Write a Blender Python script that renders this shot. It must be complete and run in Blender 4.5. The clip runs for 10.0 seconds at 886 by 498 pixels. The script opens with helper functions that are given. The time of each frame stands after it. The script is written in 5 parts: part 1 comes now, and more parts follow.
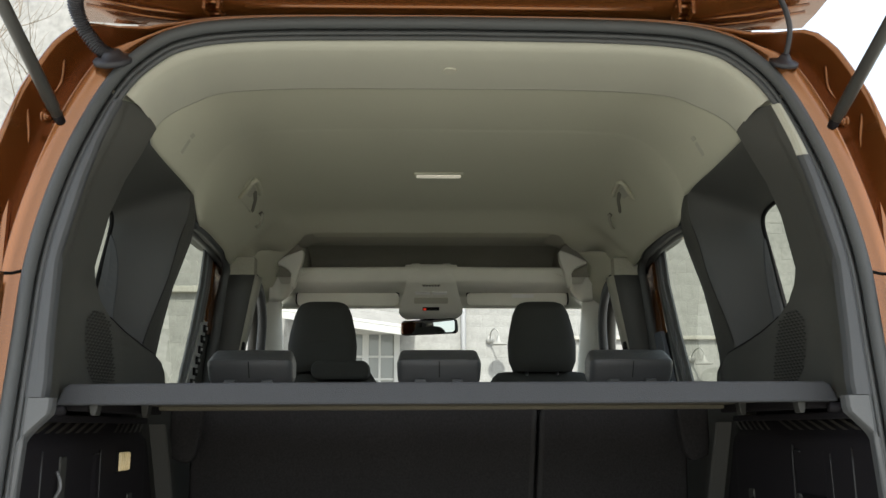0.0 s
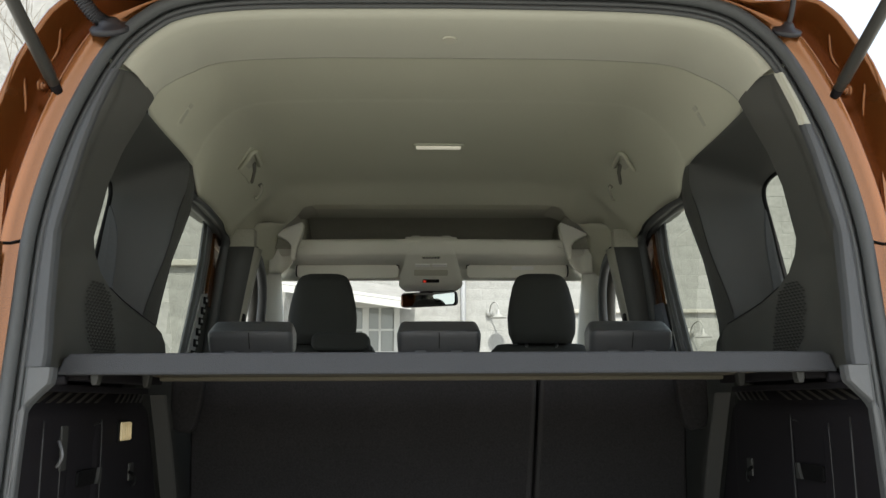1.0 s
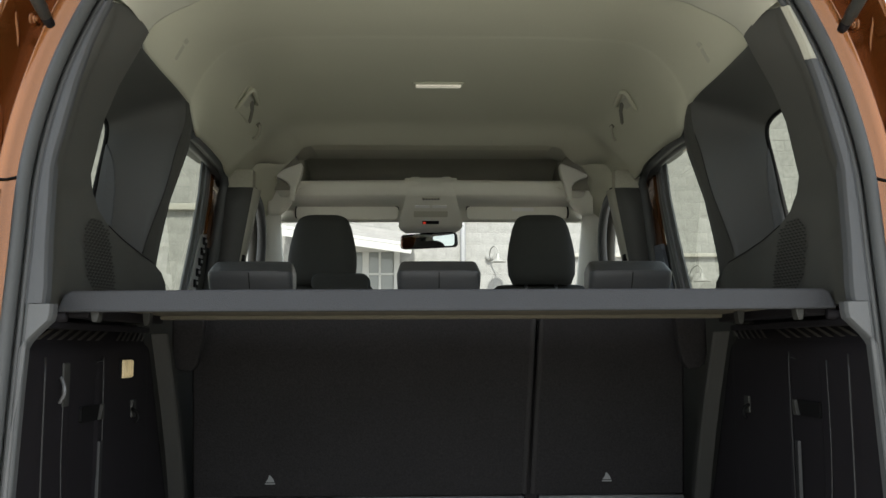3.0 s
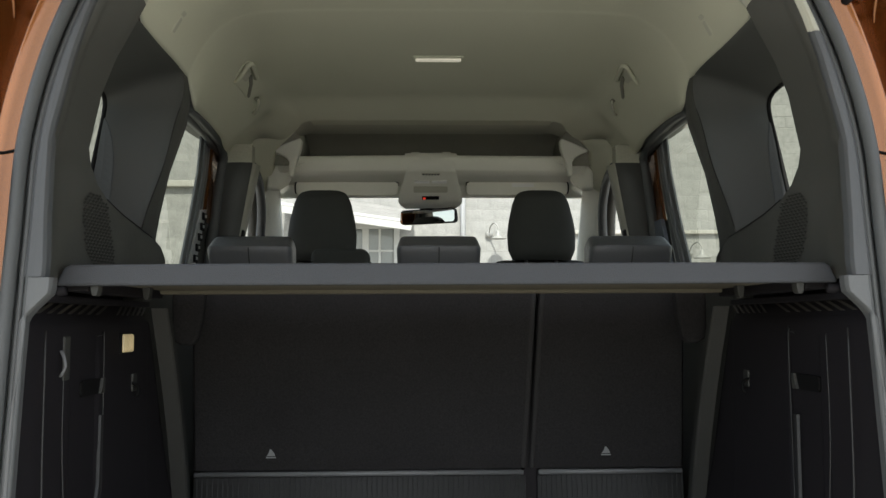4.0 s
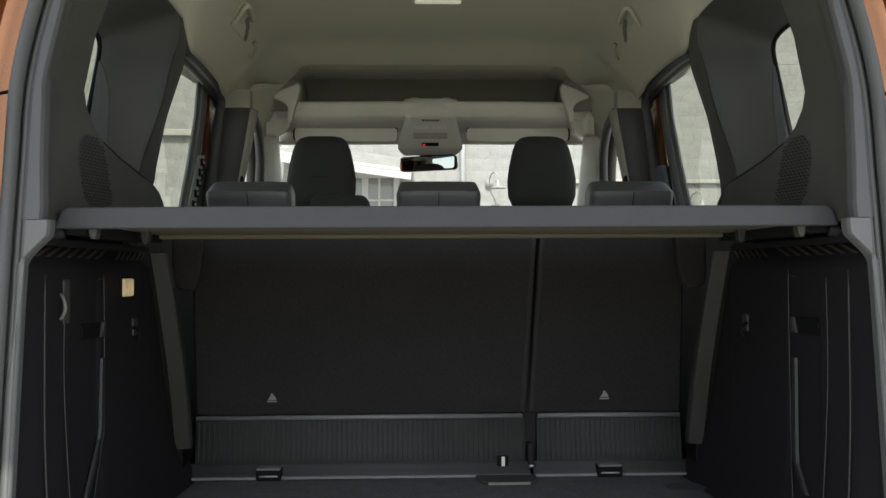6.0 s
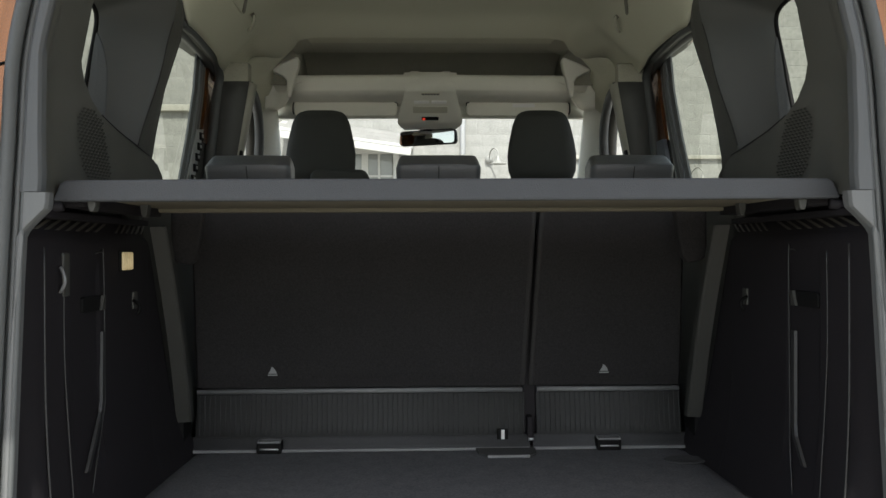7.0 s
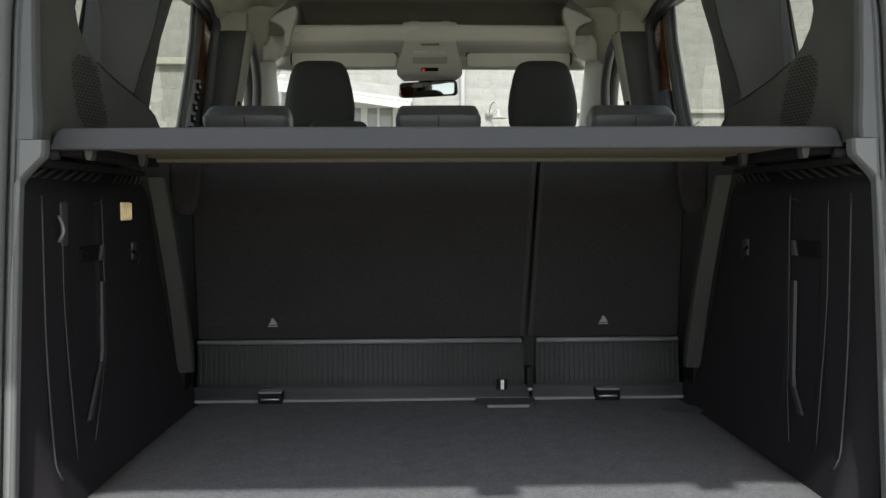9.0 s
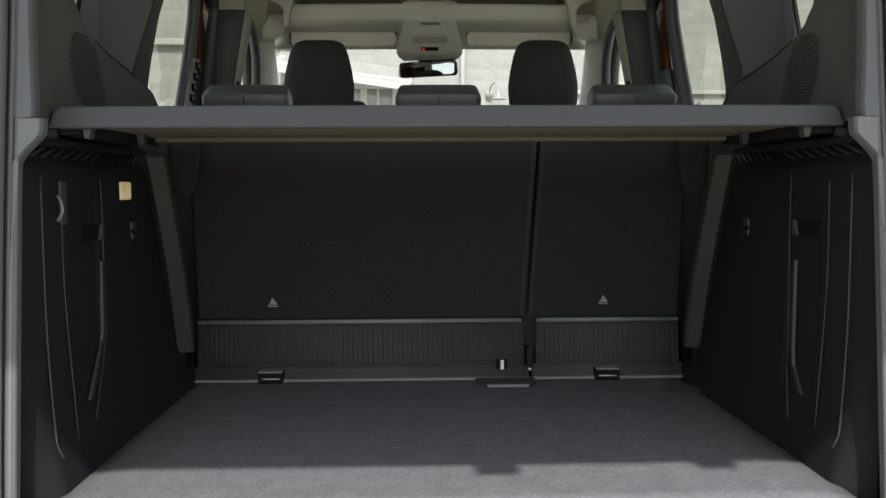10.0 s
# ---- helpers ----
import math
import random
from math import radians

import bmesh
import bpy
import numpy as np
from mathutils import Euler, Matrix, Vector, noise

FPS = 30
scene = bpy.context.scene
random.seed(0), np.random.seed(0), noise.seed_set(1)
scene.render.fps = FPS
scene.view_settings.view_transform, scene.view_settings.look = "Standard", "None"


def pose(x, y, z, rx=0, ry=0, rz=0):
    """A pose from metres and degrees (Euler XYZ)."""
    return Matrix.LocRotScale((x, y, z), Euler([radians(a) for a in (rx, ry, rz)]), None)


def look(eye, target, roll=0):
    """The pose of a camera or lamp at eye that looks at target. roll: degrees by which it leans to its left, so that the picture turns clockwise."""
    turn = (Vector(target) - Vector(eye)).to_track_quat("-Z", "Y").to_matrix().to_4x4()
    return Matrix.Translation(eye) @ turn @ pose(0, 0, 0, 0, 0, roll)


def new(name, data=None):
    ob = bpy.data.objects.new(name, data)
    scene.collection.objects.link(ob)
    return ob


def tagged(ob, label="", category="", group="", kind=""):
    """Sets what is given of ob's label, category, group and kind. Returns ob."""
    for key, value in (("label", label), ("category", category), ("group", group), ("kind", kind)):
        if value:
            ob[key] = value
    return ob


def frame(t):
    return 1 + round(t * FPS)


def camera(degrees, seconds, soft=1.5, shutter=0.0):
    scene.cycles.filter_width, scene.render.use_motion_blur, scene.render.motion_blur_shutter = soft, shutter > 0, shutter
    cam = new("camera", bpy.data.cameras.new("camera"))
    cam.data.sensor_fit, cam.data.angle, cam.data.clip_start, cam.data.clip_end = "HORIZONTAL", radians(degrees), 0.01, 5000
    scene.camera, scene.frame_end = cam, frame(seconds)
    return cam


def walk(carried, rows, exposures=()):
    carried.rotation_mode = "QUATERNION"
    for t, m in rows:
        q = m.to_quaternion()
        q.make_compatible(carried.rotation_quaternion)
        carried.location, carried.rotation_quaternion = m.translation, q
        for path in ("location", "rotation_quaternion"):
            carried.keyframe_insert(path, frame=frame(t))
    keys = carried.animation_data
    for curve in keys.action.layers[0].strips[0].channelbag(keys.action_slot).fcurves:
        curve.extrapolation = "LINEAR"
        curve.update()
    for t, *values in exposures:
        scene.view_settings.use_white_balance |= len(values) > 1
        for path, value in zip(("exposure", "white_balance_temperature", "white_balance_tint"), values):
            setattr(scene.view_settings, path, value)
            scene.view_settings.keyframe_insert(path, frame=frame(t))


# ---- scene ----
cam = camera(54.0, 10.0, soft=1.5)
STOPS = 1.0
YAW, ROLL = -1.749, -0.258
# seconds, eye, pitch: a head on a tripod tilts down
ROWS = [
    (0.0, -0.0580, -1.4387, 1.0785, 11.689),
    (0.5, -0.0580, -1.4362, 1.0757, 10.793),
    (1.0, -0.0580, -1.4339, 1.0730, 9.972),
    (1.5, -0.0580, -1.4315, 1.0702, 9.083),
    (2.0, -0.0580, -1.4293, 1.0674, 8.242),
    (2.5, -0.0580, -1.4267, 1.0641, 7.245),
    (4.0, -0.0580, -1.4206, 1.0560, 4.851),
    (4.5, -0.0580, -1.4188, 1.0534, 4.120),
    (5.0, -0.0580, -1.4173, 1.0511, 3.462),
    (5.5, -0.0580, -1.4150, 1.0477, 2.496),
    (7.0, -0.0580, -1.4095, 1.0388, 0.020),
    (7.5, -0.0580, -1.4079, 1.0360, -0.747),
    (8.0, -0.0580, -1.4063, 1.0332, -1.511),
    (8.5, -0.0580, -1.4048, 1.0305, -2.228),
    (9.0, -0.0580, -1.4035, 1.0280, -2.902),
    (9.5, -0.0580, -1.4023, 1.0257, -3.523),
    (10.0, -0.0580, -1.4012, 1.0235, -4.100),
]


def aimed(x, y, z, pitch):
    yaw, p = radians(YAW), radians(pitch)
    way = Vector((-math.sin(yaw) * math.cos(p), math.cos(yaw) * math.cos(p), math.sin(p)))
    return look((x, y, z), Vector((x, y, z)) + way, ROLL)


walk(cam, [(t, aimed(x, y, z, p)) for t, x, y, z, p in ROWS], [(0.0, STOPS, 6350, 7.0), (10.0, STOPS, 6350, 7.0)])

# ---- light ----
SUN_UP, SUN_SIDE = 49.5, 2.6
world = bpy.data.worlds.new("world")
scene.world = world
world.use_nodes = True
wn, wl = world.node_tree.nodes, world.node_tree.links
sky = wn.new("ShaderNodeTexSky")
sky.sky_type, sky.sun_disc = "NISHITA", False
sky.sun_elevation, sky.sun_rotation = radians(SUN_UP), radians(180 - SUN_SIDE)
sky.air_density, sky.dust_density, sky.ozone_density = 1.0, 3.0, 0.8
wn["Background"].inputs["Strength"].default_value = 0.25
haze = wn.new("ShaderNodeMix")
haze.data_type = "RGBA"
haze.inputs["Factor"].default_value = 0.6
haze.inputs["B"].default_value = (3.1, 3.2, 3.3, 1)
wl.new(sky.outputs["Color"], haze.inputs["A"])
wl.new(haze.outputs["Result"], wn["Background"].inputs["Color"])
sun = new("sun", bpy.data.lights.new("sun", "SUN"))
sun.data.energy, sun.data.angle, sun.data.color = 3.9, radians(0.8), (1.0, 0.95, 0.87)
to_sun = Vector((math.sin(radians(SUN_SIDE)) * math.cos(radians(SUN_UP)), -math.cos(radians(SUN_SIDE)) * math.cos(radians(SUN_UP)), math.sin(radians(SUN_UP))))
sun.matrix_world = look(to_sun * 30, (0, 0, 0))


# ---- materials ----
def material(name, colour, rough=0.6, metal=0.0, grain=0.0, size=200.0, bump=0.0, wear=0.15, wear_size=6.0, coat=0.0, coat_rough=0.05, spec=0.5, piece=0.0, glow=None, stretch=(1, 1, 1)):
    """A surface with fine grain (bump and tone) and broad uneven wear."""
    m = bpy.data.materials.new(name)
    m.use_nodes = True
    n, l = m.node_tree.nodes, m.node_tree.links
    b = n["Principled BSDF"]
    b.inputs["Roughness"].default_value, b.inputs["Metallic"].default_value = rough, metal
    b.inputs["Coat Weight"].default_value, b.inputs["Coat Roughness"].default_value = coat, coat_rough
    b.inputs["Specular IOR Level"].default_value = spec
    place = n.new("ShaderNodeTexCoord")
    scaled = n.new("ShaderNodeMapping")
    scaled.inputs["Scale"].default_value = stretch
    l.new(place.outputs["Object"], scaled.inputs["Vector"])
    fine, broad = n.new("ShaderNodeTexNoise"), n.new("ShaderNodeTexNoise")
    fine.inputs["Scale"].default_value, fine.inputs["Detail"].default_value = size, 3.0
    broad.inputs["Scale"].default_value, broad.inputs["Detail"].default_value = wear_size, 5.0
    l.new(scaled.outputs["Vector"], fine.inputs["Vector"])
    l.new(scaled.outputs["Vector"], broad.inputs["Vector"])
    sum_ = n.new("ShaderNodeMath")
    sum_.operation = "MULTIPLY_ADD"
    sum_.inputs[1].default_value, sum_.inputs[2].default_value = grain, 1.0 - grain / 2
    l.new(fine.outputs["Fac"], sum_.inputs[0])
    more = n.new("ShaderNodeMath")
    more.operation = "MULTIPLY_ADD"
    more.inputs[1].default_value, more.inputs[2].default_value = wear, 1.0 - wear / 2
    l.new(broad.outputs["Fac"], more.inputs[0])
    tone = n.new("ShaderNodeMath")
    tone.operation = "MULTIPLY"
    l.new(sum_.outputs[0], tone.inputs[0])
    l.new(more.outputs[0], tone.inputs[1])
    last = tone
    if piece:
        info = n.new("ShaderNodeObjectInfo")
        vary = n.new("ShaderNodeMath")
        vary.operation = "MULTIPLY_ADD"
        vary.inputs[1].default_value, vary.inputs[2].default_value = piece, 1.0 - piece / 2
        l.new(info.outputs["Random"], vary.inputs[0])
        last = n.new("ShaderNodeMath")
        last.operation = "MULTIPLY"
        l.new(tone.outputs[0], last.inputs[0])
        l.new(vary.outputs[0], last.inputs[1])
    paint = n.new("ShaderNodeVectorMath")
    paint.operation = "SCALE"
    paint.inputs[0].default_value = colour
    l.new(last.outputs[0], paint.inputs["Scale"])
    l.new(paint.outputs["Vector"], b.inputs["Base Color"])
    if bump:
        rise = n.new("ShaderNodeBump")
        rise.inputs["Strength"].default_value, rise.inputs["Distance"].default_value = bump, 0.002
        l.new(fine.outputs["Fac"], rise.inputs["Height"])
        l.new(rise.outputs["Normal"], b.inputs["Normal"])
    if glow:
        b.inputs["Emission Color"].default_value, b.inputs["Emission Strength"].default_value = (*glow[:3], 1), glow[3]
    return m


def clear_glass(name, tint, rough=0.0):
    m = bpy.data.materials.new(name)
    m.use_nodes = True
    n, l = m.node_tree.nodes, m.node_tree.links
    out = n["Material Output"]
    n.remove(n["Principled BSDF"])
    see, shine, mix, edge = n.new("ShaderNodeBsdfTransparent"), n.new("ShaderNodeBsdfGlossy"), n.new("ShaderNodeMixShader"), n.new("ShaderNodeLayerWeight")
    see.inputs["Color"].default_value = (*tint, 1)
    shine.inputs["Roughness"].default_value = rough
    edge.inputs["Blend"].default_value = 0.5
    steep, amount = n.new("ShaderNodeMath"), n.new("ShaderNodeMath")
    steep.operation, amount.operation = "POWER", "MULTIPLY_ADD"
    steep.inputs[1].default_value, amount.inputs[1].default_value, amount.inputs[2].default_value = 4.0, 0.6, 0.03
    l.new(edge.outputs["Facing"], steep.inputs[0])
    l.new(steep.outputs[0], amount.inputs[0])
    l.new(amount.outputs[0], mix.inputs[0])
    l.new(see.outputs[0], mix.inputs[1])
    l.new(shine.outputs[0], mix.inputs[2])
    l.new(mix.outputs[0], out.inputs["Surface"])
    return m


ORANGE = material("orange_paint", (0.218, 0.081, 0.021), 0.22, 0.66, 0.35, 1400, 0.0, 0.12, 3, coat=0.75, coat_rough=0.02, spec=0.2)
RUBBER = material("seal_rubber", (0.054, 0.058, 0.058), 0.6, 0, 0.3, 400, 0.05, 0.25, 10)
BOOT = material("boot_rubber", (0.03, 0.03, 0.034), 0.5, 0, 0.3, 300, 0.05, 0.3, 20)
TRIM = material("dark_grained_trim", (0.043, 0.043, 0.0365), 0.62, 0, 0.3, 900, 0.25, 0.15, 7)
FLANGE = material("grey_trim_edge", (0.064, 0.068, 0.071), 0.66, 0, 0.2, 900, 0.15, 0.15, 7)
BLACK = material("black_side_trim", (0.0115, 0.0102, 0.0118), 0.66, 0, 0.4, 700, 0.3, 0.3, 8, spec=0.22)
RIB = material("rib_trim", (0.019, 0.019, 0.019), 0.5, 0, 0.3, 700, 0.2, 0.2, 8)
QUARTER = material("quarter_trim", (0.050, 0.051, 0.048), 0.68, 0, 0.3, 900, 0.25, 0.15, 7)
POST = material("post_trim", (0.034, 0.034, 0.030), 0.62, 0, 0.25, 800, 0.2, 0.2, 8)
LINER = material("headliner_fabric", (0.505, 0.502, 0.395), 0.95, 0, 0.16, 500, 0.3, 0.10, 3.5, spec=0.1)
HEADER = material("rear_header_plastic", (0.385, 0.382, 0.315), 0.7, 0, 0.15, 700, 0.2, 0.08, 5, spec=0.25)
# darkened for the shade of hollows in the roof; small fittings share it
RECESS = material("recess_shade_and_plastic", (0.42, 0.41, 0.335), 0.95, 0, 0.2, 500, 0.2, 0.1, 5, spec=0.1)
PLASTIC = material("light_grey_plastic", (0.62, 0.615, 0.54), 0.5, 0, 0.1, 900, 0.15, 0.06, 6)
CARPET = material("black_seat_back_carpet", (0.0262, 0.0250, 0.0255), 0.95, 0, 0.9, 230, 0.5, 0.25, 9, spec=0.1)
FLOOR = material("grey_floor_carpet", (0.088, 0.091, 0.098), 0.95, 0, 1.0, 210, 0.7, 0.45, 22, spec=0.1)
RIBBED = material("ribbed_flap", (0.048, 0.049, 0.049), 0.85, 0, 0.4, 300, 0.3, 0.3, 10, spec=0.2)
EDGE = material("grey_edge_strip", (0.155, 0.158, 0.162), 0.5, 0, 0.15, 300, 0.1, 0.25, 14)
SHELF = material("shelf_felt", (0.060, 0.063, 0.068), 0.9, 0, 0.45, 500, 0.5, 0.12, 7, spec=0.15)
UNDER = material("shelf_underside", (0.135, 0.121, 0.089), 0.85, 0, 0.3, 300, 0.3, 0.2, 5, spec=0.15)
LEATHER = material("black_leatherette", (0.062, 0.064, 0.067), 0.36, 0, 0.3, 500, 0.35, 0.15, 8)
CLOTH = material("black_seat_cloth", (0.043, 0.045, 0.042), 0.85, 0, 0.4, 600, 0.4, 0.15, 8, spec=0.2)
DARK = material("dark_recess", (0.005, 0.005, 0.005), 0.7, 0, 0.3, 200, 0.1, 0.2, 8, spec=0.15)
STEEL = material("satin_steel", (0.5, 0.5, 0.5), 0.35, 0.9, 0.1, 300, 0.05, 0.15, 12)
STRUT = material("strut_black", (0.062, 0.062, 0.057), 0.38, 0.2, 0.15, 300, 0.03, 0.15, 12)
WHITE = material("white_print", (0.7, 0.7, 0.68), 0.6, 0, 0.1, 300, 0, 0.1, 10)
GREYPRINT = material("grey_print", (0.24, 0.25, 0.25), 0.7, 0, 0.1, 300, 0, 0.1, 10)
LENS = material("lamp_lens", (0.42, 0.34, 0.20), 0.3, 0, 0.5, 90, 0.3, 0.8, 45, glow=(1.0, 0.78, 0.42, 0.10))
DOME = material("dome_lens", (0.75, 0.72, 0.63), 0.3, 0, 0.2, 120, 0.1, 0.4, 30, glow=(1.0, 0.90, 0.70, 0.16))
RED = material("red_indicator", (0.6, 0.03, 0.02), 0.4, glow=(1.0, 0.08, 0.04, 0.2))
MIRROR = material("mirror_glass", (0.75, 0.76, 0.78), 0.02, 1.0, wear=0.0)
BLUEGREY = material("blue_grey_trim", (0.13, 0.145, 0.17), 0.5, 0, 0.2, 700, 0.15, 0.12, 8)
STONE = material("lime_washed_stone", (0.235, 0.235, 0.223), 0.9, 0, 0.7, 14, 2.5, 0.55, 2.2, spec=0.2, piece=0.10)
MORTAR = material("pale_mortar", (0.235, 0.235, 0.223), 0.95, 0, 0.7, 9, 2.5, 0.55, 2.4, spec=0.1)
LEDGE = material("ledge_stone", (0.31, 0.303, 0.27), 0.9, 0, 0.35, 25, 0.4, 0.3, 2, spec=0.2)
GRAVEL = material("pale_gravel", (0.37, 0.355, 0.315), 0.95, 0, 0.6, 35, 0.6, 0.35, 0.6, spec=0.15)
WOODWHITE = material("painted_window_wood", (0.36, 0.36, 0.34), 0.5, 0, 0.15, 60, 0.1, 0.15, 4)
PANE = material("dark_window_glass", (0.15, 0.16, 0.155), 0.08, 0, 0.1, 10, 0, 0.4, 1.5)
ROOFTILE = material("roof_slate", (0.21, 0.207, 0.197), 0.8, 0, 0.4, 20, 0.4, 0.3, 2, piece=0.12)
IRON = material("lamp_iron", (0.24, 0.24, 0.225), 0.55, 0.2, 0.2, 80, 0.1, 0.2, 6)
BARK = material("pale_bark", (0.20, 0.175, 0.14), 0.9, 0, 0.5, 60, 0.6, 0.3, 5)
SILL = material("sill_strip", (0.084, 0.087, 0.087), 0.5, 0, 0.2, 500, 0.1, 0.2, 9)
# fabric tone darkened to hold the shade deep in the overhead recess
STORAGE = material("shade_toned_lining", (0.30, 0.293, 0.24), 0.95, 0, 0.4, 300, 0.3, 0.25, 6, spec=0.1)
LOUVRE = material("louvre_trim", (0.048, 0.043, 0.034), 0.5, 0, 0.2, 600, 0.1, 0.2, 10)
POSTEDGE = material("post_edge_plastic", (0.31, 0.305, 0.255), 0.6, 0, 0.15, 700, 0.15, 0.1, 6)
BOUND = material("bound_carpet_edge", (0.029, 0.028, 0.028), 0.8, 0, 0.5, 300, 0.3, 0.25, 9, spec=0.2)
# plastic darkened to carry the shade in the roof handles' hollows
HOLLOW = material("shaded_hollow_plastic", (0.17, 0.165, 0.135), 0.8, 0, 0.2, 500, 0.1, 0.1, 6, spec=0.2)
FOOT = material("flap_foot_felt", (0.050, 0.051, 0.053), 0.8, 0, 0.4, 300, 0.3, 0.25, 10, spec=0.2)
CHANNEL = material("window_channel_rubber", (0.105, 0.110, 0.108), 0.55, 0, 0.2, 500, 0.1, 0.15, 8)
PIPE = material("grey_pipe_paint", (0.27, 0.275, 0.28), 0.5, 0, 0.15, 60, 0.1, 0.15, 4)
CATCH = material("silver_catch_plastic", (0.40, 0.41, 0.41), 0.4, 0.2, 0.15, 300, 0.05, 0.15, 12)
PALE = material("pale_cabin_plastic", (0.66, 0.655, 0.575), 0.6, 0, 0.12, 700, 0.15, 0.08, 6, spec=0.3)
TINTED = clear_glass("window_glass", (0.58, 0.605, 0.55))
SCREEN = clear_glass("windscreen_glass", (0.94, 0.96, 0.95))


# ---- shaping helpers ----
def part(name, bm, mat, parent=None, label="", smooth=False, thick=0.0, bevel=0.0, fixed=True):
    """Links a bmesh as one mesh object, under parent if given."""
    if fixed:
        bmesh.ops.recalc_face_normals(bm, faces=bm.faces[:])
    data = bpy.data.meshes.new(name)
    bm.to_mesh(data)
    bm.free()
    data.materials.append(mat)
    if smooth:
        data.polygons.foreach_set("use_smooth", [True] * len(data.polygons))
    ob = new(name, data)
    if parent:
        ob.parent = parent
        ob.matrix_parent_inverse = parent.matrix_basis.inverted()
    if thick:
        mod = ob.modifiers.new("thickness", "SOLIDIFY")
        mod.thickness, mod.offset = abs(thick), (-1 if thick > 0 else 1)
    if bevel:
        mod = ob.modifiers.new("edges", "BEVEL")
        mod.width, mod.segments, mod.limit_method, mod.angle_limit = bevel, 2, "ANGLE", radians(40)
        mod.harden_normals = False
    if label:
        ob["label"] = label
    return ob


def thing(name, at, label, category, group="", kind=""):
    ob = new(name)
    ob.location = at
    ob.empty_display_size = 0.05
    bpy.context.view_layer.update()
    return tagged(ob, label, category, group, kind)


def sheet(rows, loop=False):
    bm = bmesh.new()
    vs = [[bm.verts.new(p) for p in row] for row in rows]
    for a, b in zip(vs, vs[1:]):
        n = len(a)
        for i in range(n if loop else n - 1):
            j = (i + 1) % n
            if len({a[i], a[j], b[j], b[i]}) == 4:
                bm.faces.new((a[i], a[j], b[j], b[i]))
    return bm


def smooth_line(points, n):
    """n steps along a Catmull-Rom curve through the points."""
    pts = [Vector(p) for p in points]
    ends = [2 * pts[0] - pts[1], *pts, 2 * pts[-1] - pts[-2]]
    out = []
    for k in range(n + 1):
        u = k / n * (len(pts) - 1)
        i = min(int(u), len(pts) - 2)
        t = u - i
        a, b, c, d = ends[i:i + 4]
        out.append(0.5 * (2 * b + (c - a) * t + (2 * a - 5 * b + 4 * c - d) * t * t + (3 * b - a - 3 * c + d) * t ** 3))
    return out


def along(table, z):
    """Linear reading of a table of (z, value, ...) rows at z."""
    for a, b in zip(table, table[1:]):
        if a[0] <= z <= b[0]:
            t = (z - a[0]) / (b[0] - a[0])
            return [p + (q - p) * t for p, q in zip(a[1:], b[1:])]
    return list(table[0][1:] if z < table[0][0] else table[-1][1:])


def tube(bm, points, radius, seg=8, cap=True, flat=1.0):
    """A round bar along points; radius a number or one per point."""
    pts = [Vector(p) for p in points]
    rad = radius if isinstance(radius, (list, tuple)) else [radius] * len(pts)
    side, rings = None, []
    for i, p in enumerate(pts):
        way = (pts[min(i + 1, len(pts) - 1)] - pts[max(i - 1, 0)]).normalized()
        if side is None:
            side = way.cross(Vector((0, 1, 0)) if abs(way.y) < 0.9 else Vector((0, 0, 1))).normalized()
        side = (side - way * side.dot(way)).normalized()
        up = way.cross(side)
        rings.append([bm.verts.new(p + rad[i] * (math.cos(a) * side + flat * math.sin(a) * up)) for a in (2 * math.pi * k / seg for k in range(seg))])
    for a, b in zip(rings, rings[1:]):
        for k in range(seg):
            bm.faces.new((a[k], a[(k + 1) % seg], b[(k + 1) % seg], b[k]))
    if cap:
        bm.faces.new(rings[0][::-1])
        bm.faces.new(rings[-1])
    return bm


def box(bm, lo, hi, bevel=0.0, turn=None):
    made = bmesh.ops.create_cube(bm, size=1.0)["verts"]
    for v in made:
        v.co = Vector([a + (b - a) * (c + 0.5) for a, b, c in zip(lo, hi, v.co)])
    if bevel:
        edges = list({e for v in made for e in v.link_edges})
        bmesh.ops.bevel(bm, geom=edges, offset=bevel, segments=2, affect="EDGES", profile=0.6)
    if turn:
        bm.verts.ensure_lookup_table()
        for v in bm.verts:
            v.co = turn @ v.co
    return bm


def boxed(lo, hi, bevel=0.0, turn=None):
    return box(bmesh.new(), lo, hi, bevel, turn)


def prism(outline, a, b, put):
    """An outline of (u, v) drawn out from a to b; put(u, v, w) gives the place."""
    bm = bmesh.new()
    lo, hi = [bm.verts.new(put(u, v, a)) for u, v in outline], [bm.verts.new(put(u, v, b)) for u, v in outline]
    bm.faces.new(lo[::-1])
    bm.faces.new(hi)
    n = len(outline)
    for i in range(n):
        bm.faces.new((lo[i], lo[(i + 1) % n], hi[(i + 1) % n], hi[i]))
    return bm


def rounded(w, h, r, n=5):
    """The outline of a rounded rectangle about the origin."""
    out = []
    for cx, cy, a0 in ((w - r, h - r, 0), (r - w, h - r, 90), (r - w, r - h, 180), (w - r, r - h, 270)):
        out += [(cx + r * math.cos(radians(a0 + 90 * k / n)), cy + r * math.sin(radians(a0 + 90 * k / n))) for k in range(n + 1)]
    return out


# ---- the ground and the yard ----
WALL_Y = 12.0
ground = tagged(part("ground", sheet([[(-300, -300, 0), (300, -300, 0)], [(-300, 300, 0), (300, 300, 0)]]), GRAVEL), "pale gravel yard in sunlight", "ground", kind="structure")
wall = tagged(part("wall_north", boxed((-14, WALL_Y, 0), (14, WALL_Y + 0.5, 5.6)), MORTAR), "lime-washed stone wall across the yard", "wall", kind="structure")

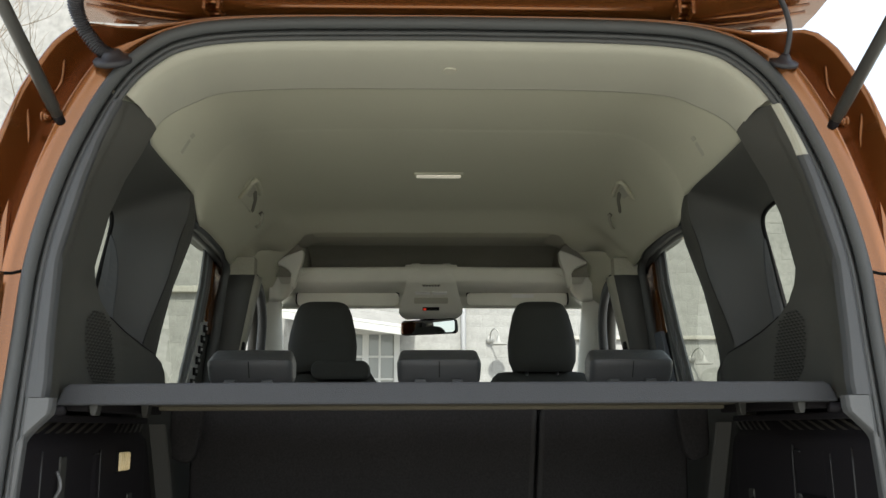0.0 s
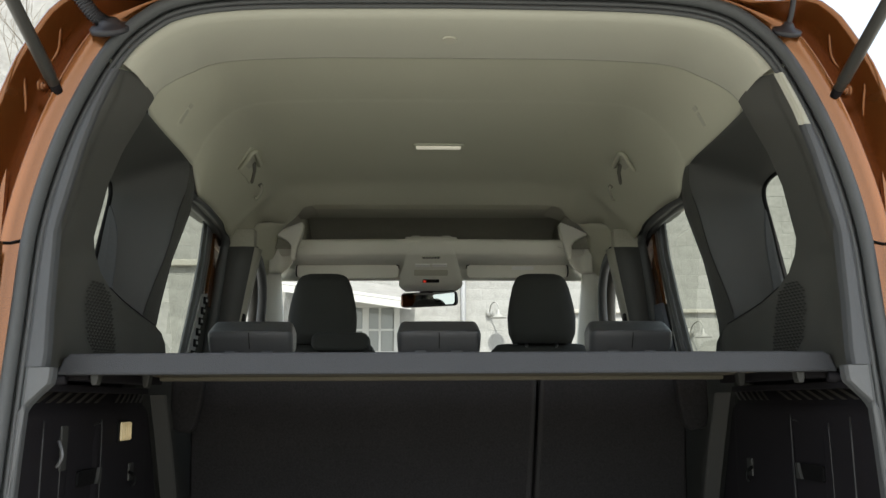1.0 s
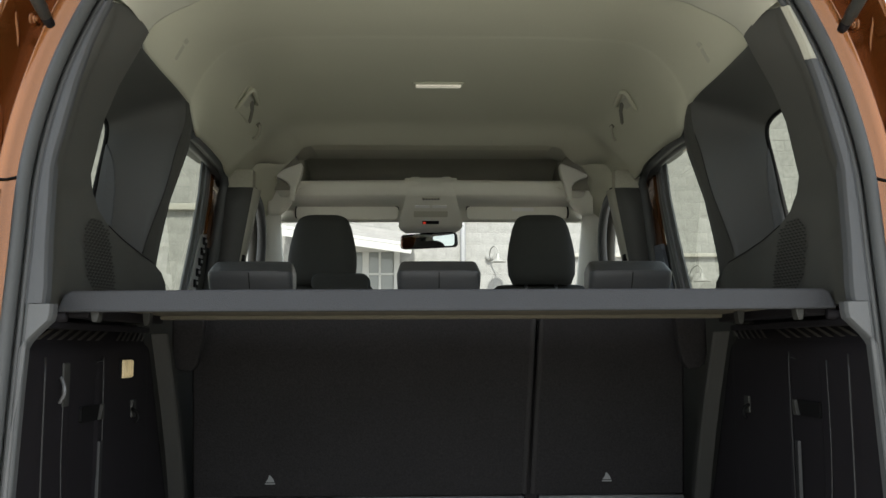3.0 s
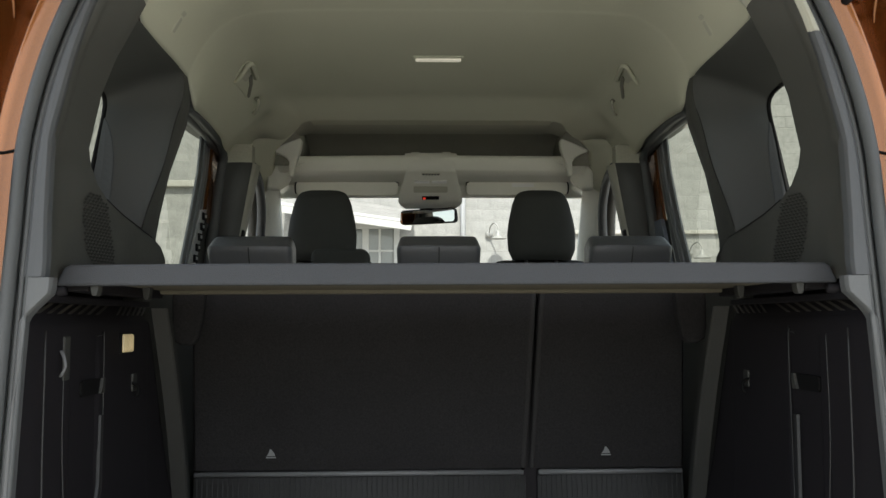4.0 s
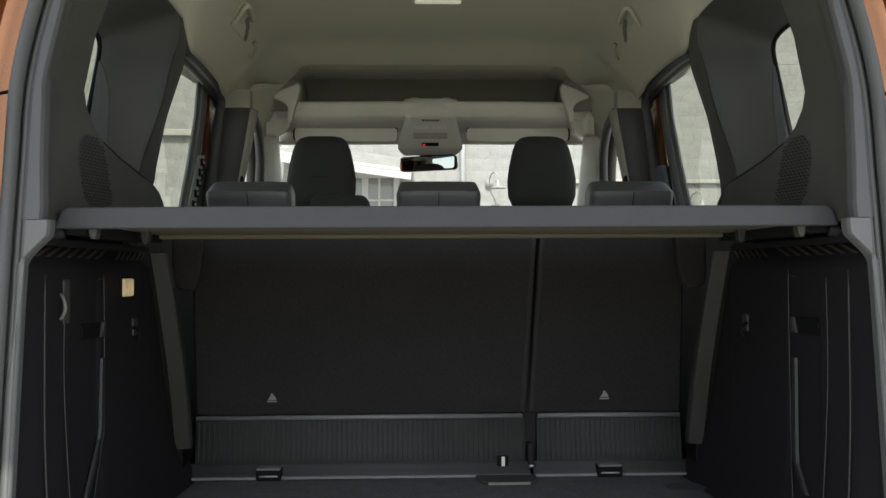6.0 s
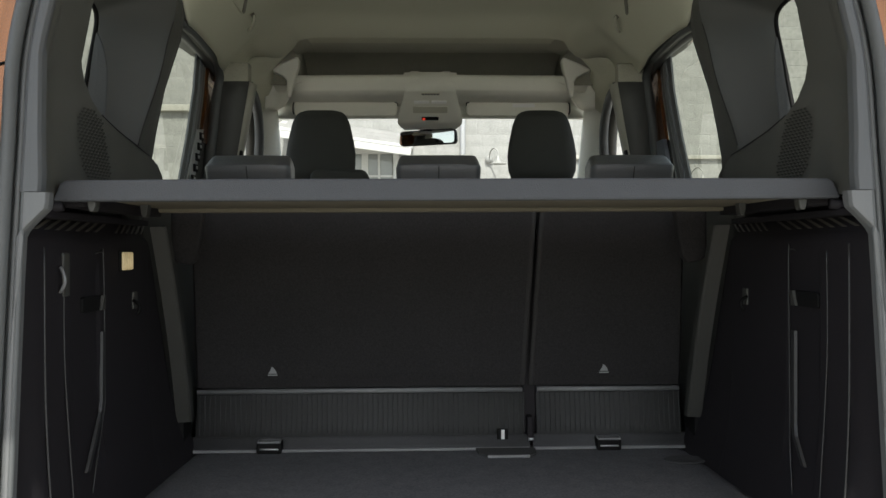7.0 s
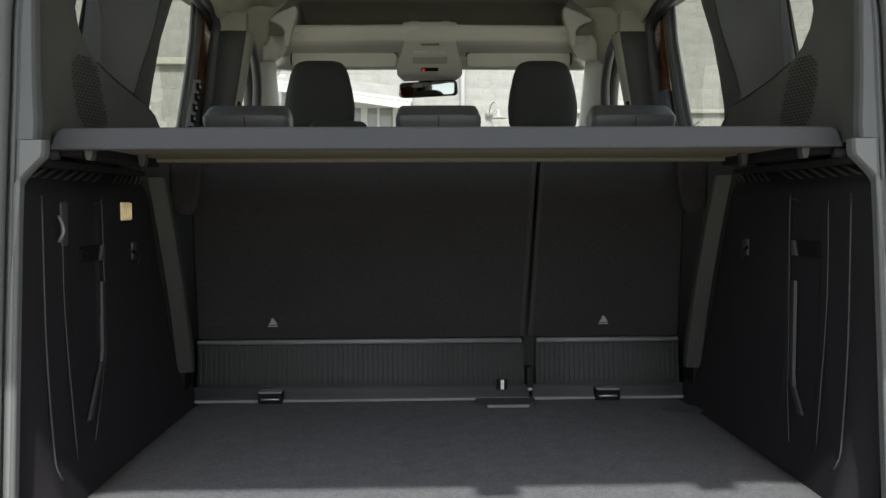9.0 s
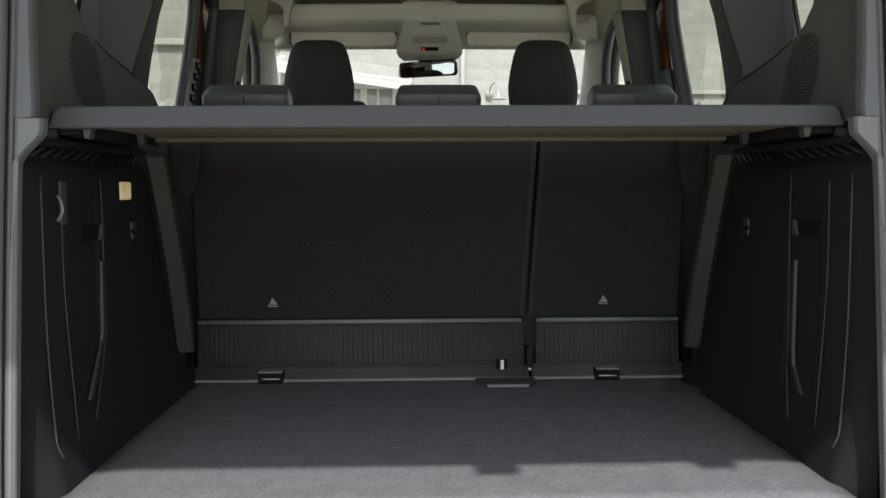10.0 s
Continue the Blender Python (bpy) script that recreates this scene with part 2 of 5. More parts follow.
# ---- the car's shell ----
part("gable", boxed((-14, WALL_Y + 0.002, 5.6), (-2.6, WALL_Y + 0.5, 9.6)), MORTAR, wall, "tall rendered gable above the wall")

car = thing("car", (0, 0, 0), "orange estate van with its tailgate raised and boot empty", "car")


def plane_y(z):
    return -0.08 + 0.1 * (z - 1.16)


# half outline of the hatch seal: x, z from the sill to the crown
OUTER = [(0.0, 0.40), (0.58, 0.40), (0.67, 0.43), (0.686, 0.53), (0.688, 0.75), (0.687, 1.0), (0.684, 1.2), (0.680, 1.35), (0.655, 1.487), (0.617, 1.60), (0.575, 1.683), (0.520, 1.739), (0.470, 1.765), (0.395, 1.780), (0.27, 1.787), (0.0, 1.790)]
half = [Vector((x, plane_y(z), z)) for x, z in OUTER]
fine_half = smooth_line(half, 90)


def ring(inset, ahead, lift=0.0):
    """The whole seal outline, drawn inwards and moved ahead (+y)."""
    pts = []
    for i, p in enumerate(fine_half):
        way = (fine_half[min(i + 1, len(fine_half) - 1)] - fine_half[max(i - 1, 0)])
        out = Vector((way.z, 0, -way.x)).normalized()
        q = p - out * (inset if inset > 0 else inset * along([(1.50, 1.0), (1.60, 1.08), (1.675, 1.06), (1.70, 0.96), (1.722, 0.52), (1.745, 0.22), (1.765, 0.09), (1.79, 0.03)], p.z)[0])
        pts.append(Vector((max(q.x, 0.0) if 0 < i < len(fine_half) - 1 else 0.0, q.y + ahead, q.z)))
    return pts + [Vector((-p.x, p.y, p.z)) for p in pts[-2:0:-1]]


def swept(profile):
    """A band swept round the hatch; profile: (inset, ahead) pairs."""
    rows = [ring(*q) for q in profile]
    return sheet([[*r, r[0]] for r in rows])


def round_profile(ci, ca, r, n=10, flat=1.0):
    return [(ci + r * math.cos(2 * math.pi * k / n), ca + flat * r * math.sin(2 * math.pi * k / n)) for k in range(n + 1)]


seal = part("hatch_seal", swept(round_profile(0.0110, -0.004, 0.0106, 12)), RUBBER, car, "black rubber hatch seal", smooth=True)
for inset, ahead, r in ((0.0272, 0.0045, 0.0047), (0.0368, 0.003, 0.0044)):
    part("seal_lip", swept(round_profile(inset, ahead, r, 10)), RUBBER, seal, smooth=True)
part("seal_web", swept([(0.004, 0.008), (0.018, 0.018), (0.030, 0.018), (0.038, 0.010)]), RUBBER, seal, smooth=True, thick=0.003)

# painted gutter round the hatch, rolling out to the quarter panel
part("hatch_gutter", swept([(0.004, 0.012), (-0.006, 0.010), (-0.018, 0.002), (-0.030, -0.006), (-0.0325, -0.005), (-0.0335, 0.004), (-0.036, 0.035), (-0.040, 0.065), (-0.050, 0.080), (-0.064, 0.078), (-0.080, 0.062), (-0.095, 0.034), (-0.104, 0.006), (-0.108, -0.004), (-0.113, 0.0)]), ORANGE, car, "glossy metallic orange gutter", smooth=True, thick=0.003)
GUTTER = [(-0.006, 0.008), (-0.018, 0.000), (-0.030, -0.008), (-0.0325, -0.007), (-0.0335, 0.002), (-0.036, 0.033), (-0.040, 0.063), (-0.050, 0.078), (-0.064, 0.076), (-0.080, 0.060), (-0.095, 0.032), (-0.104, 0.004), (-0.108, -0.006), (-0.113, -0.002)]
for s in (-1, 1):
    line = []
    for inset, ahead in GUTTER:
        p = min(ring(inset, ahead)[:91], key=lambda q: abs(q.z - 1.334) + (9 if q.x < 0.3 else 0))
        line.append(Vector((s * p.x, p.y, 1.332 + 0.010 * math.sin(inset * 60))))
    part("panel_gap", tube(bmesh.new(), line, 0.0024, 6), DARK, car, "dark shut line")
for s in (-1, 1):
    for line in (((0.6752, 0.000, 1.722), (0.6760, 0.0055, 1.712), (0.6815, 0.0175, 1.685), (0.6880, 0.0185, 1.668), (0.6950, 0.0150, 1.655)), ((0.7222, -0.014, 1.622), (0.7232, -0.009, 1.610), (0.7236, 0.0020, 1.583), (0.7240, 0.0060, 1.562))):
        n = 24
        rise = [0.0005 + 0.0034 * math.sin(math.pi * k / n) ** 0.6 for k in range(n + 1)]
        pts = [Vector((s * (p.x + 0.0012), p.y + 0.0008, p.z)) for p in smooth_line(line, n)]
        part("pressed_ridge", tube(bmesh.new(), pts, rise, 10), ORANGE, car, "raised pressing in the painted gutter", smooth=True)
    mid, out = Vector((s * 0.7045, 0.0225, 1.6165)), Vector((-s * 0.84, -0.49, -0.24)).normalized()
    part("strut_boss", tube(bmesh.new(), [mid + out * h for h in (-0.004, 0.001, 0.003, 0.0032, 0.001, 0.001, 0.006, 0.008)], [0.016, 0.0145, 0.012, 0.010, 0.0085, 0.0065, 0.006, 0.004], 24), ORANGE, car, "painted boss round the strut stud", smooth=True)
rows = [ring(-0.113 - b, a) for a, b in ((0.0, 0.0), (0.02, 0.003), (0.08, 0.004))]
part("quarter_panel", sheet([[*r, r[0]] for r in rows]), ORANGE, car, "metallic orange rear quarter panel", smooth=True, thick=0.003)

# roof skin, sides, underside, nose: they close the cabin
bm = bmesh.new()
box(bm, (-0.58, 0.03, 1.815), (0.58, 0.30, 1.835))
box(bm, (-0.70, 0.30, 1.815), (0.70, 1.95, 1.835))
part("roof_panel", bm, ORANGE, car, "metallic orange roof", bevel=0.006)
for s in (-1, 1):
    def flank(name, y0, y1, z0, z1, x0=0.80, x1=0.83, mat=ORANGE):
        return part(name, boxed((min(s * x0, s * x1), y0, z0), (max(s * x0, s * x1), y1, z1)), mat, car, bevel=0.008)
    flank("side_sill_panel", 0.0, 2.9, 0.28, 1.16)
    flank("roof_rail", 0.30, 1.95, 1.63, 1.80, 0.69, 0.74)
    flank("rear_corner_panel", 0.0, 0.12, 1.16, 1.60, 0.745, 0.765)
    flank("pillar_skin", 0.520, 0.56, 1.16, 1.60, 0.742, 0.752)
part("underbody", boxed((-0.80, -0.05, 0.26), (0.80, 2.95, 0.30)), BLACK, car)
part("dashboard", boxed((-0.74, 2.05, 0.30), (0.74, 2.9, 1.12), 0.03), TRIM, car, "dark grained dashboard")
part("rear_valance", boxed((-0.72, -0.16, 0.28), (0.72, -0.10, 0.50), 0.012), BLACK, car, "black rear sill")

# nose and wheels, so that the car stands on the ground
rows = [[Vector((w * u, y, z - 0.03 * u * u)) for u in (-1, -0.9, -0.5, 0, 0.5, 0.9, 1)] for y, z, w in ((2.58, 1.03, 0.80), (2.9, 1.01, 0.81), (3.4, 0.95, 0.80), (3.75, 0.86, 0.77), (3.86, 0.76, 0.75), (3.92, 0.55, 0.76), (3.90, 0.30, 0.75))]
part("bonnet", sheet(rows), ORANGE, car, "orange bonnet and nose", smooth=True, thick=0.01)
for s in (-1, 1):
    part("front_wing", boxed((min(s * 0.775, s * 0.80), 2.88, 0.30), (max(s * 0.775, s * 0.80), 3.78, 0.95), 0.01), ORANGE, car, "orange front wing")
    for y in (0.62, 3.28):
        def turned(r, x0, x1, seg=36):
            prof = [(r * 0.60, x0), (r * 0.96, x0), (r, x0 + 0.02), (r, x1 - 0.02), (r * 0.96, x1), (r * 0.60, x1)]
            return sheet([[Vector((s * x, y + q * math.cos(a), 0.31 + q * math.sin(a))) for a in (2 * math.pi * k / seg for k in range(seg + 1))] for q, x in prof])
        tyre = part("tyre", turned(0.31, 0.742, 0.846), RUBBER, car, "black rubber tyre", smooth=True)
        part("rim", tube(bmesh.new(), [(s * 0.75, y, 0.31), (s * 0.825, y, 0.31), (s * 0.832, y, 0.31)], [0.19, 0.19, 0.05], 24), STEEL, tyre, "grey wheel rim")

# ---- boot trim ----
D_EDGE = [(1.06, 0.652), (1.133, 0.622), (1.22, 0.627), (1.35, 0.630), (1.487, 0.604), (1.56, 0.585), (1.622, 0.562), (1.65, 0.549)]
D_INNER = [(1.085, 0.630, 0.580), (1.17, 0.630, 0.580), (1.205, 0.630, 0.567), (1.226, 0.627, 0.525), (1.237, 0.618, 0.440), (1.246, 0.605, 0.300), (1.260, 0.608, 0.215), (1.280, 0.618, 0.160), (1.304, 0.623, 0.125), (1.332, 0.629, 0.105), (1.362, 0.629, 0.095), (1.456, 0.604, 0.080), (1.515, 0.578, 0.070), (1.562, 0.548, 0.060), (1.606, 0.524, 0.055)]
F_LINE = [(1.08, 0.650, 0.560), (1.242, 0.648, 0.560), (1.30, 0.638, 0.558), (1.395, 0.617, 0.550), (1.505, 0.579, 0.545), (1.550, 0.571, 0.538), (1.577, 0.567, 0.515), (1.592, 0.563, 0.485), (1.606, 0.562, 0.440)]
# crest of the trim round the quarter window (y, z, x), up the front and back along the roof
CREST = [(0.466, 1.12, 0.668), (0.460, 1.262, 0.650), (0.460, 1.40, 0.606), (0.460, 1.49, 0.585), (0.457, 1.545, 0.568), (0.438, 1.588, 0.560), (0.395, 1.602, 0.560), (0.25, 1.606, 0.561), (0.05, 1.607, 0.555)]
PANE_EDGE = [(0.300, 1.12, 0.737), (0.350, 1.262, 0.737), (0.402, 1.40, 0.735), (0.431, 1.47, 0.734), (0.449, 1.512, 0.734), (0.452, 1.535, 0.734), (0.438, 1.551, 0.734), (0.390, 1.560, 0.734), (0.25, 1.562, 0.734), (0.05, 1.562, 0.734)]


SEAL_X = sorted((p.z, p.x) for p in fine_half[20:] if p.x > 0.45)


def seal_at(z):
    return along(SEAL_X, z)[0]


LOW_X = [(-0.09, 0.624), (-0.05, 0.634), (-0.01, 0.644), (0.04, 0.640), (0.10, 0.628), (0.125, 0.624), (0.16, 0.618), (0.215, 0.609), (0.30, 0.605), (0.44, 0.617), (0.53, 0.627), (0.60, 0.631)]


def trim_x(y, z, t, xe, xi):
    """The pillar trim's distance from the car's middle: upright beside the shelf, leaning in above."""
    w = max(0.0, min(1.0, (1.36 - z) / 0.055))
    w = w * w * (3 - 2 * w)
    return (xe + (xi - xe) * t) * (1 - w) + (along(LOW_X, y)[0] + (xe - 0.624) * (1 - t)) * w


def pillar_trim(s):
    zs = [1.131, 1.145, 1.16, 1.19, 1.205, 1.218, 1.226, 1.232, 1.237, 1.242, 1.246, 1.253, 1.26, 1.27, 1.28, 1.292, 1.304, 1.318, 1.332, 1.347, 1.362, 1.39, 1.42, 1.456, 1.485, 1.515, 1.54, 1.562, 1.585, 1.606]
    rows, back = [], []
    for z in zs:
        (xe,), (xi, yi) = along(D_EDGE, z), along(D_INNER, z)
        ze = z + (0.016 if z > 1.6 else 0.0)
        a, b = Vector((xe, plane_y(z) + 0.010, ze)), Vector((xi, yi, z))
        row = []
        for k in range(13):
            t = k / 12
            p = a.lerp(b, t)
            p.x = trim_x(p.y, z, t, xe, xi) - 0.004 * math.exp(-((t - 0.06) / 0.05) ** 2)
            if z > 1.6:
                p.z = 1.630 + 0.005 * t / 0.417 if t < 0.418 else 1.635 - 0.029 * (t - 0.417) / 0.583
            p.x -= 0.006 * max(0.0, min(1.0, (z - 1.50) / 0.10)) * math.sin(math.pi * t) ** 0.5
            if s > 0 and p.y > 0.42:
                p.x += 0.016 * (p.y - 0.42) / 0.16
            row.append(Vector((s * p.x, p.y, p.z)))
        rows.append(row)
        back.append([row[-1], Vector((s * (xi + 0.008), yi + 0.006, z)), Vector((s * (xi + 0.05), yi + 0.012, z + 0.004)), Vector((s * 0.735, yi + 0.02, z + 0.01))])
    ob = part("pillar_trim", sheet(rows), TRIM, car, "dark grained rear pillar trim", smooth=True)
    edge = [Vector((s * (along(D_INNER, z)[0] - 0.0005), along(D_INNER, z)[1] + 0.003, z)) for z in [1.2375 + 0.0040 * k for k in range(12)]]
    part("trim_joint", tube(bmesh.new(), edge, 0.0012, 6), BLACK, ob, "dark joint along the trim edge", smooth=True)
    part("liner_backing", sheet([[q + Vector((s * d, 0.004, e)) for q in rows[-1][:-3]] for d, e in ((0.006, -0.02), (0.008, 0.006), (0.022, 0.030))]), LINER, ob)
    part("trim_return", sheet(back), TRIM, ob, smooth=True)
    bottom = [[Vector((q.x, q.y, q.z - d)) for q in rows[0]] for d in (0.0, 0.004)] + [[Vector((q.x + s * 0.05, q.y, q.z - 0.004)) for q in rows[0]]]
    part("trim_foot", sheet(bottom), TRIM, ob)
    # grey strip between the trim and the seal
    strip = []
    for k in range(41):
        z = (0.44 + 0.62 * k / 10, 1.06 + 0.0675 * (k - 10) / 8, 1.1285 + (1.626 - 1.1285) * (k - 19) / 21)[(k > 10) + (k > 18)]
        (xe,) = along(D_EDGE, z)
        if z < 1.128:
            (xe,) = along([(1.058, 0.652), (1.072, 0.645), (1.104, 0.614), (1.14, 0.614)], z)
        near = seal_at(z)
        y = plane_y(z)
        a, c = near - (0.036 if z > 1.02 else 0.036 - 0.010 * min(1.0, (1.02 - z) / 0.10)), xe + 0.003
        strip.append([Vector((s * px_, py_, z)) for px_, py_ in ((near - 0.028, y + 0.004), (a, y - 0.002), (a - 0.001, y - 0.003), (0.5 * (a + c), y - 0.0036), (c + 0.001, y - 0.003), (c, y - 0.002), (xe + 0.0005, y + 0.003), (xe, y + 0.006), (xe, y + 0.02))])
    if s > 0:
        part("liner_tongue", sheet([[q + Vector((-0.001, -0.0025, 0)) for q in r[1:7]] + [r[6] + Vector((-0.004, -0.004, 0)), r[6] + Vector((-0.0055, 0.0, 0))] for r in strip if r[0].z > 1.518]), HEADER, ob, "pale headliner tongue", smooth=True)
    up = [r for r in strip if r[0].z >= 1.128]
    low = [r for r in strip if r[0].z < 1.1284]
    part("pillar_edge_strip", sheet(up), FLANGE, ob, "mid-grey pillar edge strip", thick=0.002)
    part("sill_edge_strip", sheet([[q + Vector((-s * 0.002, 0.0015, 0)) for q in r] for r in low]), SILL, ob, "grey lower edge strip", thick=0.002)
    # perforated loudspeaker cover: rows of small raised cells with dark holes
    cover, holes = bmesh.new(), bmesh.new()
    for j in range(22):
        z = 1.162 + j * 0.0058
        for i in range(14):
            y = 0.066 + i * 0.0105 + (j % 2) * 0.005
            u, v = (y - 0.134 + (z - 1.22) * 0.25) / 0.047, (z - 1.212) / 0.078
            if u * u + v * v * abs(v) > 1 or v > 1:
                continue
            (xi, yi), (xe,) = along(D_INNER, z), along(D_EDGE, z)
            t = (y - plane_y(z) - 0.01) / (yi - plane_y(z) - 0.01)
            if t > 0.93:
                continue
            x = trim_x(y, z, t, xe, xi)
            ring_ = [(0.0040 * math.cos(a), 0.0021 * math.sin(a)) for a in (math.pi / 3 * k for k in range(6))]
            vs = [holes.verts.new((s * (x - 0.0014), y + p * 0.80, z + q * 0.80)) for p, q in ring_]
            holes.faces.new(vs)
            lid = [[cover.verts.new((s * (x - h), y + p * r, z + q * r)) for p, q in ring_] for r, h in ((0.88, 0.0010), (1.02, 0.0018), (1.5, 0.0008))]
            for a, b in zip(lid, lid[1:]):
                for k in range(6):
                    cover.faces.new((a[k], a[(k + 1) % 6], b[(k + 1) % 6], b[k]))
    g = part("speaker_grille", cover, TRIM, ob, "perforated loudspeaker cover")
    part("grille_hole", holes, DARK, g, fixed=False)["kind"] = "stuff"
    return ob


def corner_trim(s):
    """The deep trim round the quarter window: a flared frame with a rounded corner, and the face beside the door."""
    n = 64
    crest, pane = smooth_line(CREST, n), smooth_line(PANE_EDGE, n)

    def flare(k, t):
        p = crest[k].lerp(pane[k], t)
        out = Vector((p.x - 0.20, p.y - 1.36)).normalized()
        d = 0.010 * math.sin(math.pi * min(1.0, t * 1.1)) - 0.004 * math.exp(-(t / 0.05) ** 2)
        return Vector((s * p.z, p.x + out.x * d, p.y + out.y * d))
    rows = [[flare(k, t) for t in (0.0, 0.025, 0.06, 0.12, 0.22, 0.35, 0.5, 0.65, 0.8, 0.92, 1.0)] for k in range(n + 1)]
    ob = part("corner_trim", sheet(rows), QUARTER, car, "dark grey corner pillar trim", smooth=True)
    # the face between the crest and the door opening
    rows = []
    for k in range(int(n * 0.66) + 1):
        b = crest[k]
        z = min(b.y, 1.605)
        f = along(F_LINE, z)
        a, b = Vector((f[0], f[1], z)), Vector((b.z, b.x - 0.003, b.y))
        door = Vector((0.70, f[1] + 0.02, z))
        row = [door, a + (door - a) * 0.08, a + (door - a) * 0.02 + Vector((0, -0.003, 0)), a.lerp(b, 0.06), a.lerp(b, 0.5) + Vector((-0.004, 0, 0)), a.lerp(b, 0.90) + Vector((-0.001, 0, 0)), b, b + Vector((0.004, 0.003, 0)), b + Vector((0.006, 0.012, 0))]
        rows.append([Vector((s * p.x, p.y, p.z)) for p in row])
    part("door_side_face", sheet(rows), TRIM, ob, "dark grained pillar face", smooth=True)
    line = [Vector((s * (crest[k].z - 0.001), crest[k].x - 0.0015, crest[k].y)) for k in range(8, 30)]
    part("trim_joint", tube(bmesh.new(), line, 0.0009, 6), BLACK, ob, "dark joint along the crest", smooth=True)
    # the facet beside the glass; its paler grey stands for light falling there
    rows = []
    for k in range(6, 27):
        q = (k - 6) / 20
        u0 = (0.58 + 0.38 * q ** 1.2) if s < 0 else (0.72 + 0.25 * q)
        rows.append([flare(k, u) + Vector((0, -d, 0)) for u, d in ((u0, 0.0), (u0 + 0.015, 0.0025), (0.5 + 0.5 * u0, 0.0035), (0.985, 0.004), (1.0, -0.004))])
    part("window_facet", sheet(rows), FLANGE, ob, "facet beside the glass, paler grey for the light on it")
    ob.location.x = -0.009 if s > 0 else 0.0
    glass = part("quarter_window", sheet([[(s * 0.740, 0.06, 1.18), (s * 0.740, 0.47, 1.18)], [(s * 0.738, 0.06, 1.58), (s * 0.738, 0.47, 1.58)]]), TINTED, car, "tinted quarter window glass")
    glass.visible_shadow = False
    bm = tube(bmesh.new(), smooth_line([(s * (x - 0.001), y, z) for y, z, x in PANE_EDGE], 40), 0.005, 6)
    part("window_rubber", bm, DARK, glass, smooth=True)
    glass.location.x = -0.009 if s > 0 else 0.0
    return ob


def side_panel(s):
    """The black boot side with its grooves, louvres, pocket and hook."""
    def face(y, z):
        x = along([(0.52, 0.612), (0.56, 0.622), (0.62, 0.638), (0.72, 0.649), (1.04, 0.652), (1.058, 0.654), (1.066, 0.660)], z)[0]
        w = max(0.0, min(1.0, (-0.02 - y) / 0.07))
        x += (0.656 - x) * w * w * (3 - 2 * w) * (z < 1.04)
        return x - 0.010 * max(0.0, y / 0.5) ** 2 * (1.0 if y < 0.5 else 0.9)
    def groove(y, z):
        # a shallow sunk field between the ribs
        inside = 0.10 < y < 0.225 and 0.62 < z < 1.03
        return -0.004 if inside else 0.0
    def slant(z):
        return 0.50 + 0.16 * (1.08 - z) / 0.42
    ys = sorted({round(-0.10 + 0.006 * k, 4) for k in range(141)} | {0.0015, 0.004, 0.0065, 0.0825, 0.0875})
    zs = [0.44, 0.515, 0.54, 0.56, 0.58, 0.60, 0.62, 0.65, 0.68, 0.70, 0.74, 0.78, 0.82, 0.86, 0.885, 0.895, 0.92, 0.96, 1.0, 1.03, 1.042, 1.05, 1.058, 1.066]
    rows = []
    for z in zs:
        end = slant(z) if z > 0.65 else 0.735
        rows.append([Vector((s * (face(min(y, end), z) - groove(y, z)), min(max(y, plane_y(z) + 0.012), end), z)) for y in ys])
    ob = part("side_panel", sheet(rows), BLACK, car, "black moulded boot side panel", smooth=True)
    inner = ((0.190, 1.034), (0.212, 1.036), (0.222, 1.02), (0.213, 0.72), (0.205, 0.68), (0.162, 0.588)) if s > 0 else ((0.212, 1.034), (0.240, 1.036), (0.250, 1.02), (0.249, 0.78), (0.238, 0.73), (0.150, 0.610))
    for pts in (((-0.004, 1.046), (-0.008, 0.80), (-0.013, 0.63), (-0.012, 0.600), (-0.007, 0.588)), ((0.073, 1.034), (0.069, 0.85), (0.063, 0.60)), inner):
        line = smooth_line([(s * (face(y, z) - 0.001), y, z) for y, z in pts], 24)
        part("moulded_rib", tube(bmesh.new(), line, 0.0022 if pts[0][0] < 0.05 else 0.0014, 6), RIB, ob, smooth=True)
    pts = ((0.198, 0.884), (0.194, 0.71), (0.186, 0.69), (0.140, 0.644)) if s > 0 else ((0.242, 0.888), (0.236, 0.76), (0.229, 0.74), (0.143, 0.649))
    rows = [[Vector((s * (face(y, z) + d), y + e, z)) for d, e in ((0.001, 0.008), (-0.0035, 0.007), (-0.0035, -0.006), (0.001, -0.010))] for y, z in pts]
    part("raised_strip", sheet(rows), RIB, ob)
    # louvred ledge
    inner_wall = part("inner_lining", boxed((min(s * 0.725, s * 0.735), -0.04, 0.46), (max(s * 0.725, s * 0.735), 0.60, 1.17)), BLACK, ob)
    rows = [[Vector((s * (face(min(y, 0.5), 1.066) + d), min(max(y, plane_y(1.06) + 0.012 + e), 0.505), z)) for y in ys] for d, z, e in ((0, 1.066, 0), (0.004, 1.072, 0.002), (0.016, 1.099, 0.012), (0.05, 1.102, 0.03))]
    ledge = part("panel_ledge", sheet(rows), BLACK, ob, smooth=True)
    for y0, n, step in ((0.030, 7, 0.042), (0.372, 6, 0.028)):
        for k in range(n):
            y = y0 + k * step
            x = 0.659 - 0.010 * (min(y, 0.5) / 0.5) ** 2
            wide = step * 0.40
            lie = step * 1.05
            corners = [(y - lie, 0.0), (y - lie + wide, 0.0), (y + lie + wide, 1.0), (y + lie, 1.0)]
            bm = prism(corners, 0.0, 1.0, lambda u, v, w: Vector((s * (x + 0.0065 + 0.009 * v - 0.0022 * w), u, 1.0740 + 0.022 * v + 0.001 * w)))
            part("louvre", bm, LOUVRE, ledge)
